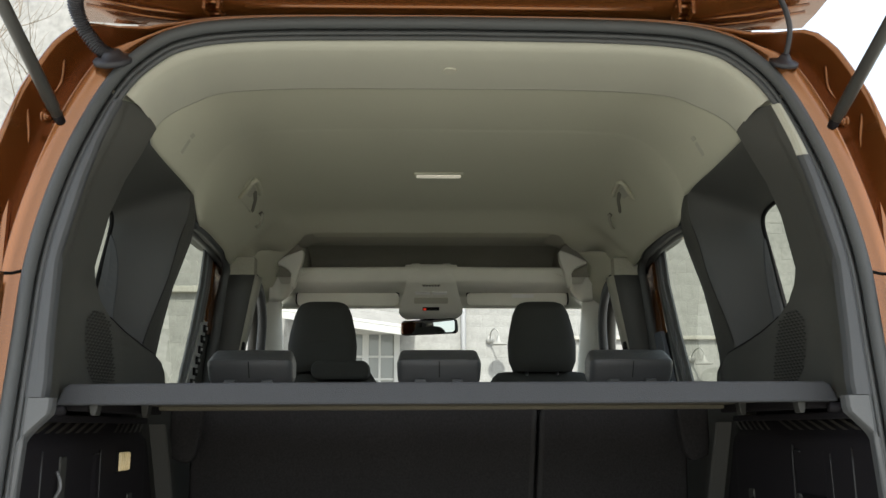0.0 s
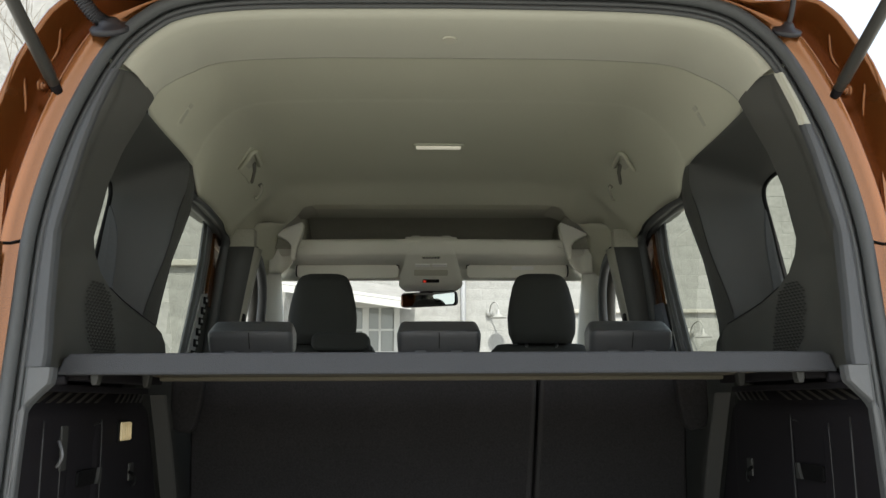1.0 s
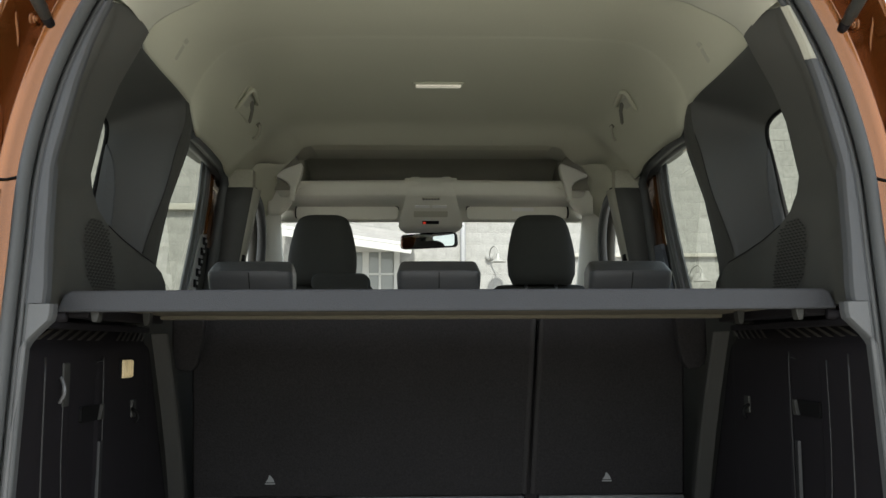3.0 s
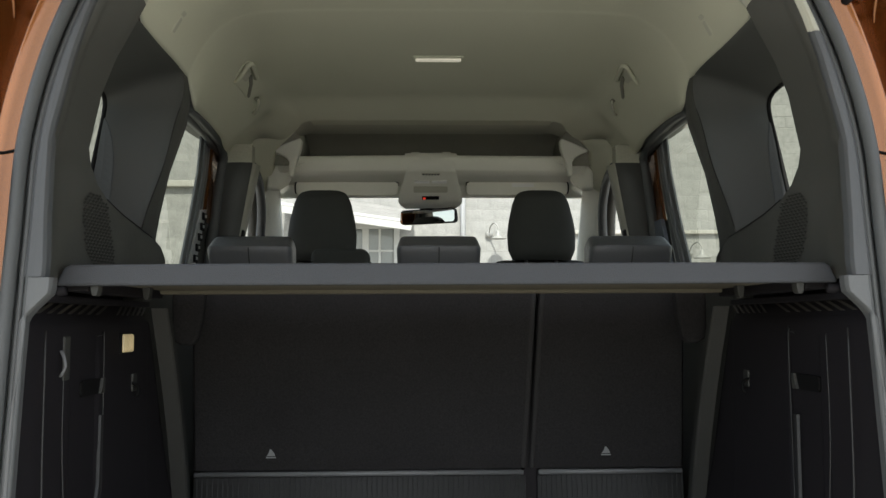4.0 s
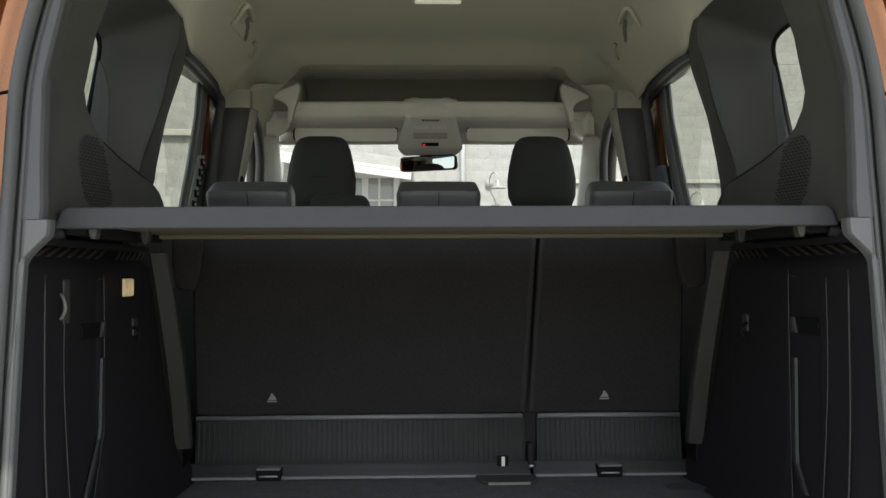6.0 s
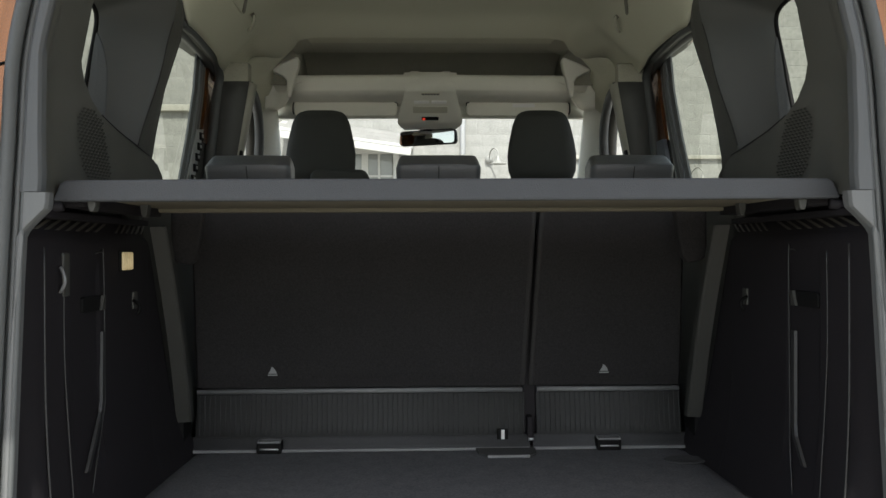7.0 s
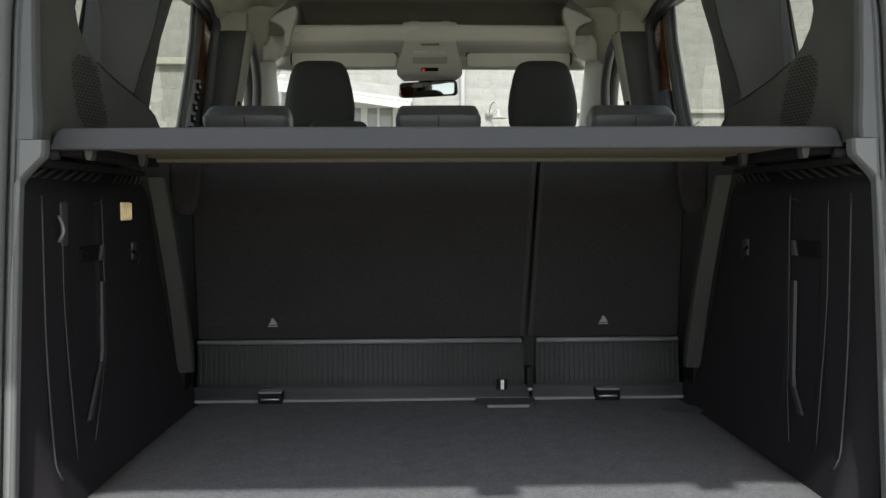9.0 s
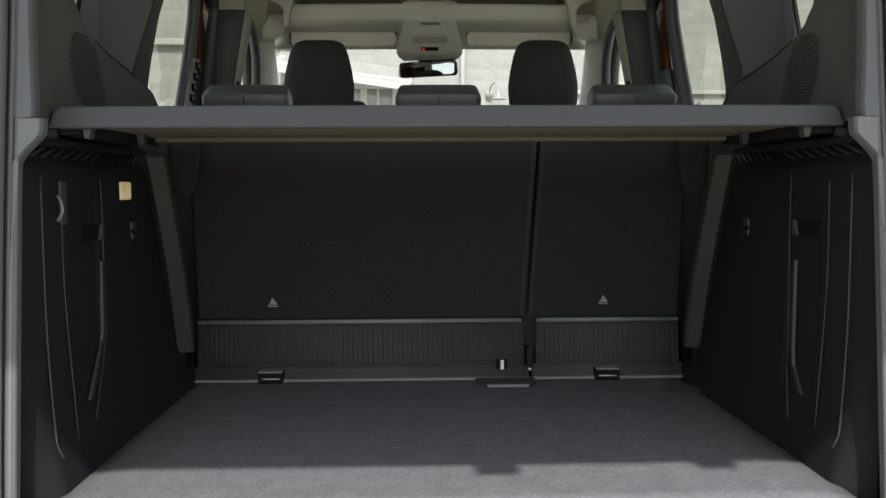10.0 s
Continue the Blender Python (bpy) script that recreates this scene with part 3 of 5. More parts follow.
    # sloping post beside the seat
    rows = []
    for k in range(13):
        z = 1.090 - (1.090 - 0.632) * k / 12
        y = slant(z)
        xi = 0.601 - 0.010 * math.sin(math.pi * min(1.0, k / 16))
        xo = xi + 0.033
        rows.append([Vector((s * q[0], q[1], z)) for q in ((xo + 0.006, y + 0.030), (xo + 0.002, y - 0.002), (xo, y - 0.008), (xi + 0.004, y - 0.003), (xi, y + 0.001), (xi + 0.001, y + 0.030))])
    part("seat_side_post", sheet(rows), POST, ob, "grey sloping post trim", thick=0.003)
    part("post_end", boxed((min(s * 0.612, s * 0.65), slant(0.66) + 0.012, 0.53), (max(s * 0.612, s * 0.65), slant(0.66) + 0.09, 0.668), 0.004), DARK, ob)
    # pocket grip and hook
    py, pz = (0.156, 0.945) if s > 0 else (0.20, 0.942)
    x = face(py, pz)
    bm = prism(rounded(0.050, 0.014, 0.006), x - 0.0005, x + 0.02, lambda u, v, w: Vector((s * w, py + u, pz + v)))
    grip = part("grip_recess", bm, DARK, ob)
    bm = prism([(0.028, -0.014), (0.048, -0.014), (0.050, 0.014), (0.040, 0.014), (0.034, -0.004)], x - 0.006, x + 0.004, lambda u, v, w: Vector((s * w, py + u, pz + v)))
    part("grip_edge", bm, POST, grip, bevel=0.001)
    hy, hz = (0.415, 0.932) if s > 0 else (0.405, 0.932)
    x = face(hy, hz)
    bm = boxed((min(s * (x - 0.004), s * (x + 0.006)), hy - 0.004, hz - 0.014), (max(s * (x - 0.004), s * (x + 0.006)), hy + 0.022, hz + 0.022), 0.003)
    plate = part("bag_hook", bm, POST, ob, "small grey bag hook")
    bm = tube(bmesh.new(), smooth_line([(s * (x - 0.003), hy - 0.004, hz + 0.004), (s * (x - 0.016), hy - 0.008, hz - 0.004), (s * (x - 0.017), hy - 0.010, hz - 0.018), (s * (x - 0.012), hy - 0.012, hz - 0.024)], 8), 0.0035, 7)
    part("hook_arm", bm, DARK, plate, smooth=True)
    if s < 0:
        x = face(0.075, 1.0)
        part("latch_plate", boxed((-(x + 0.004), 0.066, 0.962), (-(x - 0.003), 0.092, 1.036), 0.003), POST, ob, "grey latch plate")
        bm = tube(bmesh.new(), smooth_line([(-(x - 0.002), 0.054, 1.012), (-(x - 0.010), 0.048, 1.0), (-(x - 0.012), 0.047, 0.985), (-(x - 0.002), 0.052, 0.970)], 10), 0.0027, 7)
        part("latch_ring", bm, EDGE, ob, "grey latch ring", smooth=True)
    return ob


for side in (-1, 1):
    pillar_trim(side)
    corner_trim(side)
    side_panel(side)

# boot floor
floor_rows = []
for j in range(24):
    y = -0.115 + 0.885 * j / 23
    floor_rows.append([Vector((-0.628 + 1.256 * i / 30, y, 0.545 - 0.010 * max(0, (abs(i - 15) - 13.5) / 1.5))) for i in range(31)])
part("cargo_floor", sheet(floor_rows), FLOOR, car, "grey felt carpet boot floor", smooth=True, thick=0.02)
rows = [[Vector((0.566 + 0.050 * r * math.cos(a), 0.602 + 0.040 * r * math.sin(a), 0.5455 + h)) for a in (2 * math.pi * k / 32 for k in range(33))] for r, h in ((1.0, 0.0), (0.93, 0.002), (0.85, 0.0018), (0.70, 0.0006), (0.01, 0.0004))]
part("floor_dimple", sheet(rows), FOOT, car, "dark shallow dimple in the boot carpet", smooth=True)
part("floor_edge", boxed((-0.62, -0.122, 0.50), (0.62, -0.112, 0.543), 0.003), BLACK, car)

# ---- headliner ----
N = 30
crown = [p for p in ring(0.042, 0.010)[: len(fine_half)] if p.z > 1.634 and p.x < 0.60]
crown = smooth_line(crown[::-1], N)
EDGE_LINE = smooth_line([(0, 0.158, 1.728), (0.25, 0.157, 1.727), (0.395, 0.153, 1.719), (0.450, 0.150, 1.709), (0.478, 0.135, 1.689), (0.505, 0.118, 1.667), (0.523, 0.090, 1.638), (0.527, 0.055, 1.606)], N)


def section(y, points):
    return smooth_line([(x, y, z) for x, z in points], N)


def freeform(points):
    return smooth_line(points, N)


mains = [
    [p + Vector((0.012 * p.x / 0.5, 0.005, 0.003 + 0.012 * max(0, (p.z - 1.6) / 0.13))) for p in EDGE_LINE],
    section(0.20, [(0, 1.763), (0.25, 1.762), (0.385, 1.755), (0.445, 1.737), (0.492, 1.702), (0.538, 1.655), (0.570, 1.609)]),
    section(0.46, [(0, 1.768), (0.25, 1.767), (0.40, 1.761), (0.462, 1.745), (0.508, 1.712), (0.546, 1.662), (0.570, 1.609)]),
    section(0.51, [(0, 1.7665), (0.25, 1.7655), (0.402, 1.7595), (0.465, 1.744), (0.510, 1.711), (0.546, 1.660), (0.570, 1.598)]),
    section(0.58, [(0, 1.764), (0.25, 1.763), (0.405, 1.757), (0.468, 1.741), (0.512, 1.708), (0.550, 1.648), (0.574, 1.558)]),
    section(0.69, [(0, 1.760), (0.25, 1.759), (0.408, 1.7525), (0.473, 1.736), (0.516, 1.704), (0.556, 1.650), (0.592, 1.572)]),
    section(0.85, [(0, 1.753), (0.25, 1.752), (0.41, 1.746), (0.480, 1.730), (0.522, 1.698), (0.562, 1.650), (0.606, 1.587)]),
    section(1.06, [(0, 1.745), (0.25, 1.744), (0.41, 1.739), (0.480, 1.722), (0.520, 1.692), (0.566, 1.645), (0.618, 1.592)]),
    section(1.17, [(0, 1.742), (0.25, 1.741), (0.405, 1.736), (0.465, 1.721), (0.512, 1.696), (0.568, 1.640), (0.632, 1.586)]),
    section(1.28, [(0, 1.723), (0.25, 1.7225), (0.40, 1.719), (0.450, 1.706), (0.535, 1.692), (0.590, 1.655), (0.640, 1.580)]),
    freeform([(0, 1.350, 1.712), (0.25, 1.350, 1.712), (0.405, 1.355, 1.710), (0.455, 1.420, 1.690), (0.500, 1.450, 1.671), (0.592, 1.450, 1.669), (0.640, 1.450, 1.565)]),
]
long = list(zip(*[smooth_line(list(col), 60) for col in zip(*mains)]))
both = [[Vector((-p.x, p.y, p.z)) for p in row[::-1]] + list(row[1:]) for row in long]
both = [[p + Vector((-0.006 * max(0.0, min(1.0, p.y - 0.3)), 0, 0)) for p in row] for row in both]
both += [[p + Vector((0, a, b)) for p in both[-1]] for a, b in ((0.003, 0.0005), (0.006, 0.003), (0.008, 0.008))]
part("headliner", sheet(both), LINER, car, "pale grey-beige fabric headliner", smooth=True, thick=-0.004)
for s in (-1, 1):
    hem = [(row[-1 if s > 0 else 0], row[-2 if s > 0 else 1]) for row in both]
    hem = [p for p, _ in hem if p.y > 0.50]
    part("roof_side_lining", sheet([[p + Vector((0, 0, 0.003)), Vector((s * max(abs(p.x) + 0.02, 0.66), p.y, max(p.z + 0.008, 1.612))), Vector((s * 0.715, p.y, 1.64))] for p in hem]), TRIM, car, thick=0.002)
band = []
for t, drop in ((0.0, 0.012), (0.0, 0.0), (0.12, -0.006), (0.35, -0.007), (0.7, -0.004), (0.93, -0.001), (0.985, 0.0), (1.0, 0.0), (1.0, 0.0012), (1.0, 0.004), (1.0, 0.028)):
    row = []
    for i, (a, b) in enumerate(zip(crown, EDGE_LINE)):
        p = a.lerp(b, t)
        p.z += 0.005 * math.sin(math.pi * min(1.0, t)) * (i / N) ** 10
        out = Vector((p.x, 0, (p.z - 1.35) * 1.3)).normalized()
        row.append(p + out * drop + Vector((0, 0.006 if (t == 1 and drop) else 0, 0)))
    band.append([Vector((-p.x, p.y, p.z)) for p in row[::-1]] + row[1:])
part("rear_header", sheet(band), HEADER, car, "pale moulded rear header trim", smooth=True)
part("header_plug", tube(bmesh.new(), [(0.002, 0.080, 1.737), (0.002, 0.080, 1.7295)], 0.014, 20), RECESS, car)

# ---- overhead storage, windscreen surround, pillars ----
CURVE = [(1.354, 1.7130), (1.385, 1.7165), (1.42, 1.7200), (1.47, 1.7240), (1.54, 1.7270), (1.62, 1.7255), (1.66, 1.7215), (1.69, 1.716), (1.72, 1.708), (1.75, 1.695), (1.775, 1.678), (1.79, 1.660), (1.795, 1.642), (1.785, 1.630), (1.76, 1.625), (1.56, 1.624)]
lining = smooth_line([(0, y, z) for y, z in CURVE], 56)
# bands and corners get darker inwards: the recess's shade, put in as colour
MIDDLE, ENDS = (-0.40, -0.2, 0, 0.2, 0.40), (0.40, 0.42, 0.44, 0.46)
for name, span, xs, mat, note in (("recess_roof", lining[:13], MIDDLE, LINER, "pale rolled edge of the storage recess"), ("recess_shade_band", lining[12:20], MIDDLE, RECESS, "band in the storage recess, its shade in the colour"), ("recess_corner", lining[:20], ENDS, RECESS, "corner of the storage recess, its shade in the colour"), ("recess_corner", lining[:20], [-x for x in ENDS], RECESS, "corner of the storage recess, its shade in the colour"), ("storage_recess", lining[19:], (-0.46, -0.40, -0.3, 0, 0.3, 0.40, 0.46), STORAGE, "overhead storage recess, its shade in the colour")):
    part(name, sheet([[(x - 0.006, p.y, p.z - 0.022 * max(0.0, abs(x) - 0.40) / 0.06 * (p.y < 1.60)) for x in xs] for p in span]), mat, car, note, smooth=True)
for s in (-1, 1):
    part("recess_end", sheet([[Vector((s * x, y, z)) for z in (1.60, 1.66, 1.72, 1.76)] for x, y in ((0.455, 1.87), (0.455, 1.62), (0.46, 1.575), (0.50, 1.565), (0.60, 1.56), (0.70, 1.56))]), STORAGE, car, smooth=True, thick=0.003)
rows = [[(x, y + 0.02 * (x / 0.55) ** 2 + 0.30 * max(0.0, abs(x) - 0.48) * (y < 1.62), z) for x in (-0.63, -0.48, -0.3, -0.15, 0, 0.15, 0.3, 0.48, 0.63)] for y, z in ((1.60, 1.624), (1.558, 1.631), (1.550, 1.628), (1.549, 1.622), (1.562, 1.588), (1.566, 1.584), (1.60, 1.574), (1.67, 1.570), (1.755, 1.570), (1.775, 1.560), (1.775, 1.527), (1.80, 1.525))]
part("windscreen_header", sheet([[Vector(p) for p in r] for r in rows]), PALE, car, "pale windscreen header trim", smooth=True, thick=0.004)
for s in (-1, 1):
    rows = []
    for t in range(9):
        u = t / 8
        c = Vector((0.572 + 0.03 * u, 1.62 + 0.42 * u, 1.60 - 0.42 * u))
        rows.append([Vector((s * (c.x + p), c.y + q, c.z)) for p, q in ((-0.012, 0.10), (-0.014, 0.05), (0.0, 0.0), (0.035, -0.06), (0.07, -0.08), (0.09, -0.06))])
    a_pillar = part("windscreen_pillar", sheet(rows), PALE, car, "pale windscreen pillar trim", smooth=True, thick=0.004)
    rows = [[Vector((s * x, y, z)) for x, y, z in r] for r in (
        ((0.462, 1.428, 1.690), (0.500, 1.452, 1.673), (0.592, 1.452, 1.671), (0.655, 1.46, 1.60)),
        ((0.500, 1.475, 1.670), (0.520, 1.478, 1.660), (0.590, 1.470, 1.655), (0.655, 1.47, 1.59)),
        ((0.538, 1.515, 1.646), (0.552, 1.510, 1.630), (0.600, 1.500, 1.605), (0.655, 1.50, 1.57)),
        ((0.548, 1.60, 1.610), (0.562, 1.58, 1.580), (0.605, 1.55, 1.555), (0.655, 1.54, 1.54)),
        ((0.55, 1.68, 1.58), (0.575, 1.65, 1.54), (0.61, 1.62, 1.50), (0.66, 1.60, 1.48)))]
    part("pillar_bridge", sheet(rows), LINER, a_pillar, smooth=True, thick=0.004)
    # end bracket of the storage tray
    bm = prism([(0.543, 1.648), (0.500, 1.671), (0.450, 1.692), (0.444, 1.680), (0.447, 1.655), (0.455, 1.630), (0.462, 1.610), (0.468, 1.585), (0.474, 1.556), (0.486, 1.556), (0.488, 1.585), (0.487, 1.606), (0.498, 1.622), (0.520, 1.634), (0.538, 1.640)], 1.525, 1.560, lambda u, v, w: Vector((s * u - 0.006, w + 0.10 * (0.543 - u), v)))
    bracket = part("tray_bracket", bm, PALE, car, "pale tray end bracket", bevel=0.006)
    niche = []
    for z, a, b in ((1.650, 0.566, 0.500), (1.630, 0.566, 0.490), (1.605, 0.567, 0.484), (1.575, 0.567, 0.482), (1.552, 0.568, 0.486), (1.535, 0.570, 0.500), (1.520, 0.572, 0.520)):
        niche.append([Vector((s * (a + (b - a) * u) - 0.006, 1.570 + d + 0.35 * max(0.0, 1.59 - z), z)) for u, d in ((0.0, 0.0), (0.12, 0.012), (0.3, 0.022), (0.5, 0.026), (0.75, 0.020), (0.92, 0.008), (1.0, 0.0))])
    part("bracket_niche", sheet(niche), PALE, bracket, smooth=True, thick=0.002)
    # belt-post trim between the doors
    rows = []
    for t in range(9):
        u = t / 8
        z = 1.552 - 0.50 * u
        x = 0.565 + 0.085 * u
        rows.append([Vector((s * q[0], q[1], z)) for q in ((x - 0.006, 1.30), (x, 1.25), (x + 0.035, 1.245), (x + 0.078, 1.25), (x + 0.09, 1.27))])
    belt_post = part("belt_post_trim", sheet(rows), QUARTER, car, "dark belt post trim", smooth=True, thick=0.003)
    # cap matches the headliner; the darker tone holds its shade
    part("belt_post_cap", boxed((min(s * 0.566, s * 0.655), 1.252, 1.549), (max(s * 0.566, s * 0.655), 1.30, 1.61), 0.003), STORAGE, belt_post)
    rows = []
    for t in range(7):
        u = t / 6
        z, x = 1.552 - 0.40 * u, 0.558 + 0.068 * u
        rows.append([Vector((s * (x - 0.006 + 0.010 * u), 1.305, z)), Vector((s * (x - 0.002 + 0.006 * u), 1.285, z)), Vector((s * (x + 0.007), 1.255, z))])
    part("belt_guide", boxed((min(s * 0.590, s * 0.606), 1.262, 1.278), (max(s * 0.590, s * 0.606), 1.29, 1.345), 0.005), DARK, belt_post, "black belt guide")
    part("belt_post_edge", sheet(rows), POSTEDGE, belt_post, "pale post edge", smooth=True, thick=0.003)
    bm = tube(bmesh.new(), smooth_line([(s * 0.585, 1.36, 1.56), (s * 0.590, 1.50, 1.53), (s * 0.600, 1.62, 1.44), (s * 0.622, 1.70, 1.30), (s * 0.64, 1.74, 1.12)], 20), 0.016, 8)
    part("front_door_seal", bm, RUBBER, car, smooth=True)
    bm = tube(bmesh.new(), smooth_line([(s * 0.62, 1.38, 1.57), (s * 0.625, 1.52, 1.54), (s * 0.635, 1.66, 1.44), (s * 0.655, 1.76, 1.30), (s * 0.67, 1.80, 1.12)], 20), 0.022, 8)
    part("front_door_edge", bm, TRIM, car, smooth=True)
    # rear door: rubber frame, painted inner frame, glass
    door = thing("side_door", (s * 0.72, 0.9, 0.35), "closed side door with tinted window and orange inner frame", "car door", "side doors")
    part("door_panel", boxed((min(s * 0.68, s * 0.79), 0.58, 0.35), (max(s * 0.68, s * 0.79), 1.28, 1.185), 0.012), TRIM, door, "dark door lining")
    bm = tube(bmesh.new(), smooth_line([(s * 0.590, 0.575, 1.556), (s * 0.614, 0.80, 1.586), (s * 0.638, 1.10, 1.598), (s * 0.648, 1.19, 1.595), (s * 0.652, 1.245, 1.57), (s * 0.660, 1.26, 1.52), (s * 0.680, 1.25, 1.35), (s * 0.695, 1.21, 1.15)], 40), [0.012 + 0.006 * max(0.0, min(1.0, (k - 22) / 8)) for k in range(41)], 10)
    part("door_seal", bm, RUBBER, door, smooth=True)
    bm = tube(bmesh.new(), smooth_line([(s * 0.618, 0.585, 1.566), (s * 0.65, 0.85, 1.600), (s * 0.668, 1.10, 1.612), (s * 0.676, 1.22, 1.606), (s * 0.680, 1.30, 1.600), (s * 0.680, 1.34, 1.58)], 40), 0.020, 8)
    part("door_rubber", bm, RUBBER, door, smooth=True)
    part("painted_frame", sheet([[Vector((s * x, y, z)) for x, y, z in r] for r in (
        ((0.690, 1.235, 1.605), (0.690, 1.345, 1.605)), ((0.693, 1.215, 1.50), (0.693, 1.335, 1.50)), ((0.698, 1.165, 1.36), (0.698, 1.31, 1.36)))]), ORANGE, door, "orange painted inner door frame", thick=0.01)
    part("lower_frame", sheet([[Vector((s * x, y, z)) for x, y, z in r] for r in (((0.699, 1.165, 1.365), (0.699, 1.31, 1.365)), ((0.703, 1.08, 1.16), (0.703, 1.27, 1.16)))]), TRIM, door, "dark lower window frame", thick=0.01)
    top = ((0.585, 0.575, 1.560), (0.600, 0.70, 1.574), (0.616, 0.85, 1.588), (0.632, 1.05, 1.597), (0.648, 1.22, 1.600))
    part("top_frame", sheet([[Vector((s * (x + dx), y, z + dz)) for dx, dz in ((0.0, 0.004), (0.012, -0.003), (0.040, 0.010), (0.080, 0.026), (0.115, 0.050))] for x, y, z in top]), TRIM, door, "dark upper door frame", smooth=True, thick=0.004)
    line = ((0.7005, 1.250, 1.632), (0.7015, 1.215, 1.50), (0.7030, 1.145, 1.36), (0.705, 1.02, 1.15))
    for name, e0, e1, d, mat in (("channel_rubber", 0.012, -0.028, 0.0, CHANNEL), ("channel_trim", -0.032, -0.060, -0.004, EDGE), ("channel_lip", -0.064, -0.100, 0.0, CHANNEL)):
        part(name, sheet([[Vector((s * (x + d), y + e0, z)), Vector((s * (x + d - 0.003), y + (e0 + e1) / 2, z)), Vector((s * (x + d), y + e1, z))] for x, y, z in line]), mat, door, thick=0.006)
    if s < 0:
        body = part("slotted_strip", sheet([[Vector((-x, y, z)) for x, y, z in r] for r in (((0.687, 1.118, 1.388), (0.683, 1.152, 1.392), (0.687, 1.190, 1.398)), ((0.687, 0.972, 1.190), (0.683, 1.010, 1.190), (0.687, 1.048, 1.190)))]), CATCH, door, "silver-grey slotted catch strip", thick=-0.004)
        for k in range(6):
            u = (k + 0.5) / 6
            z, y = 1.386 - 0.196 * u, 1.150 - 0.142 * u
            part("catch_slot", boxed((-0.6835, y - 0.018, z - 0.011), (-0.6785, y + 0.018, z + 0.011), 0.002), DARK, body)
            part("catch_tooth", boxed((-0.6800, y - 0.004, z - 0.003), (-0.6765, y + 0.012, z + 0.006), 0.002), CATCH, body)
    else:
        part("door_corner_cover", sheet([[Vector((x, y, z)) for x, y, z in r] for r in (((0.690, 1.165, 1.365), (0.690, 1.235, 1.365)), ((0.690, 1.06, 1.19), (0.690, 1.19, 1.19)))]), BLUEGREY, door, "blue-grey corner cover", thick=0.012)
    glass = part("door_glass", sheet([[(s * 0.712, 0.58, 1.18), (s * 0.712, 1.26, 1.18)], [(s * 0.700, 0.58, 1.63), (s * 0.700, 1.26, 1.63)]]), TINTED, door, "clear side glass")
    glass.visible_shadow = False
screen = part("windscreen", sheet([[(-0.62, 1.80, 1.542), (0.62, 1.80, 1.542)], [(-0.70, 2.6, 1.02), (0.70, 2.6, 1.02)]]), SCREEN, car, "clear windscreen")
screen.visible_shadow = False

# ---- the raised tailgate and its fittings ----
tailgate = thing("tailgate", (0, 0.02, 1.835), "raised metallic orange tailgate over the boot", "tailgate")
rows = []
for y, z, w in ((0.055, 1.808, 0.64), (0.042, 1.793, 0.652), (0.036, 1.7915, 0.655), (0.0, 1.800, 0.664), (-0.05, 1.817, 0.675), (-0.10, 1.836, 0.695), (-0.30, 1.856, 0.755), (-0.55, 1.874, 0.800), (-0.95, 1.885, 0.815), (-1.06, 1.880, 0.80), (-1.10, 1.905, 0.78)):
    rows.append([Vector((w * u, y, z + 0.012 * abs(u) ** 4)) for u in (-1, -0.9, -0.7, -0.45, -0.2, 0, 0.2, 0.45, 0.7, 0.9, 1)])
inner = part("inner_panel", sheet(rows), ORANGE, tailgate, "orange painted inner panel", smooth=True, thick=-0.012)
for s in (-1, 1):
    for d in (0.0, 0.018):
        part("pressed_rib", tube(bmesh.new(), [(s * 0.635, -0.022 - d, 1.8060 + 0.3 * d), (s * 0.54, 0.004 - d, 1.7985 + 0.3 * d), (s * 0.45, 0.020 - d, 1.7945 + 0.3 * d)], 0.0035, 8), ORANGE, inner, smooth=True)
part("pressed_rib", tube(bmesh.new(), [(-0.36, -0.022, 1.8070), (0, -0.024, 1.8075), (0.36, -0.022, 1.8070)], 0.005, 8), ORANGE, inner, smooth=True)
part("latch", boxed((0.09, -1.122, 1.868), (0.165, -1.06, 1.90), 0.008), BLACK, tailgate, "black tailgate latch")
part("pull_handle", boxed((0.47, -1.108, 1.872), (0.54, -1.06, 1.90), 0.006), BLACK, tailgate, "black pull handle")
for s in (-1, 1):
    hinge = part("hinge", boxed((s * 0.413 - 0.020, 0.004, 1.792), (s * 0.413 + 0.020, 0.030, 1.800), 0.002), ORANGE, tailgate, "painted hinge")
    for d in (-0.012, 0.012):
        part("hinge_arm", boxed((s * 0.413 + d - 0.003, -0.050, 1.788), (s * 0.413 + d + 0.003, 0.03, 1.832), 0.0015), ORANGE, hinge)
    for y, z in ((-0.006, 1.799), (-0.034, 1.808)):
        part("hinge_pin", tube(bmesh.new(), [(s * 0.413 - 0.016, y, z), (s * 0.413 + 0.016, y, z)], 0.004, 10), ORANGE, hinge, smooth=True)
    part("hinge_pocket", boxed((s * 0.413 - 0.030, 0.028, 1.792), (s * 0.413 + 0.030, 0.033, 1.812), 0.002), DARK, hinge)


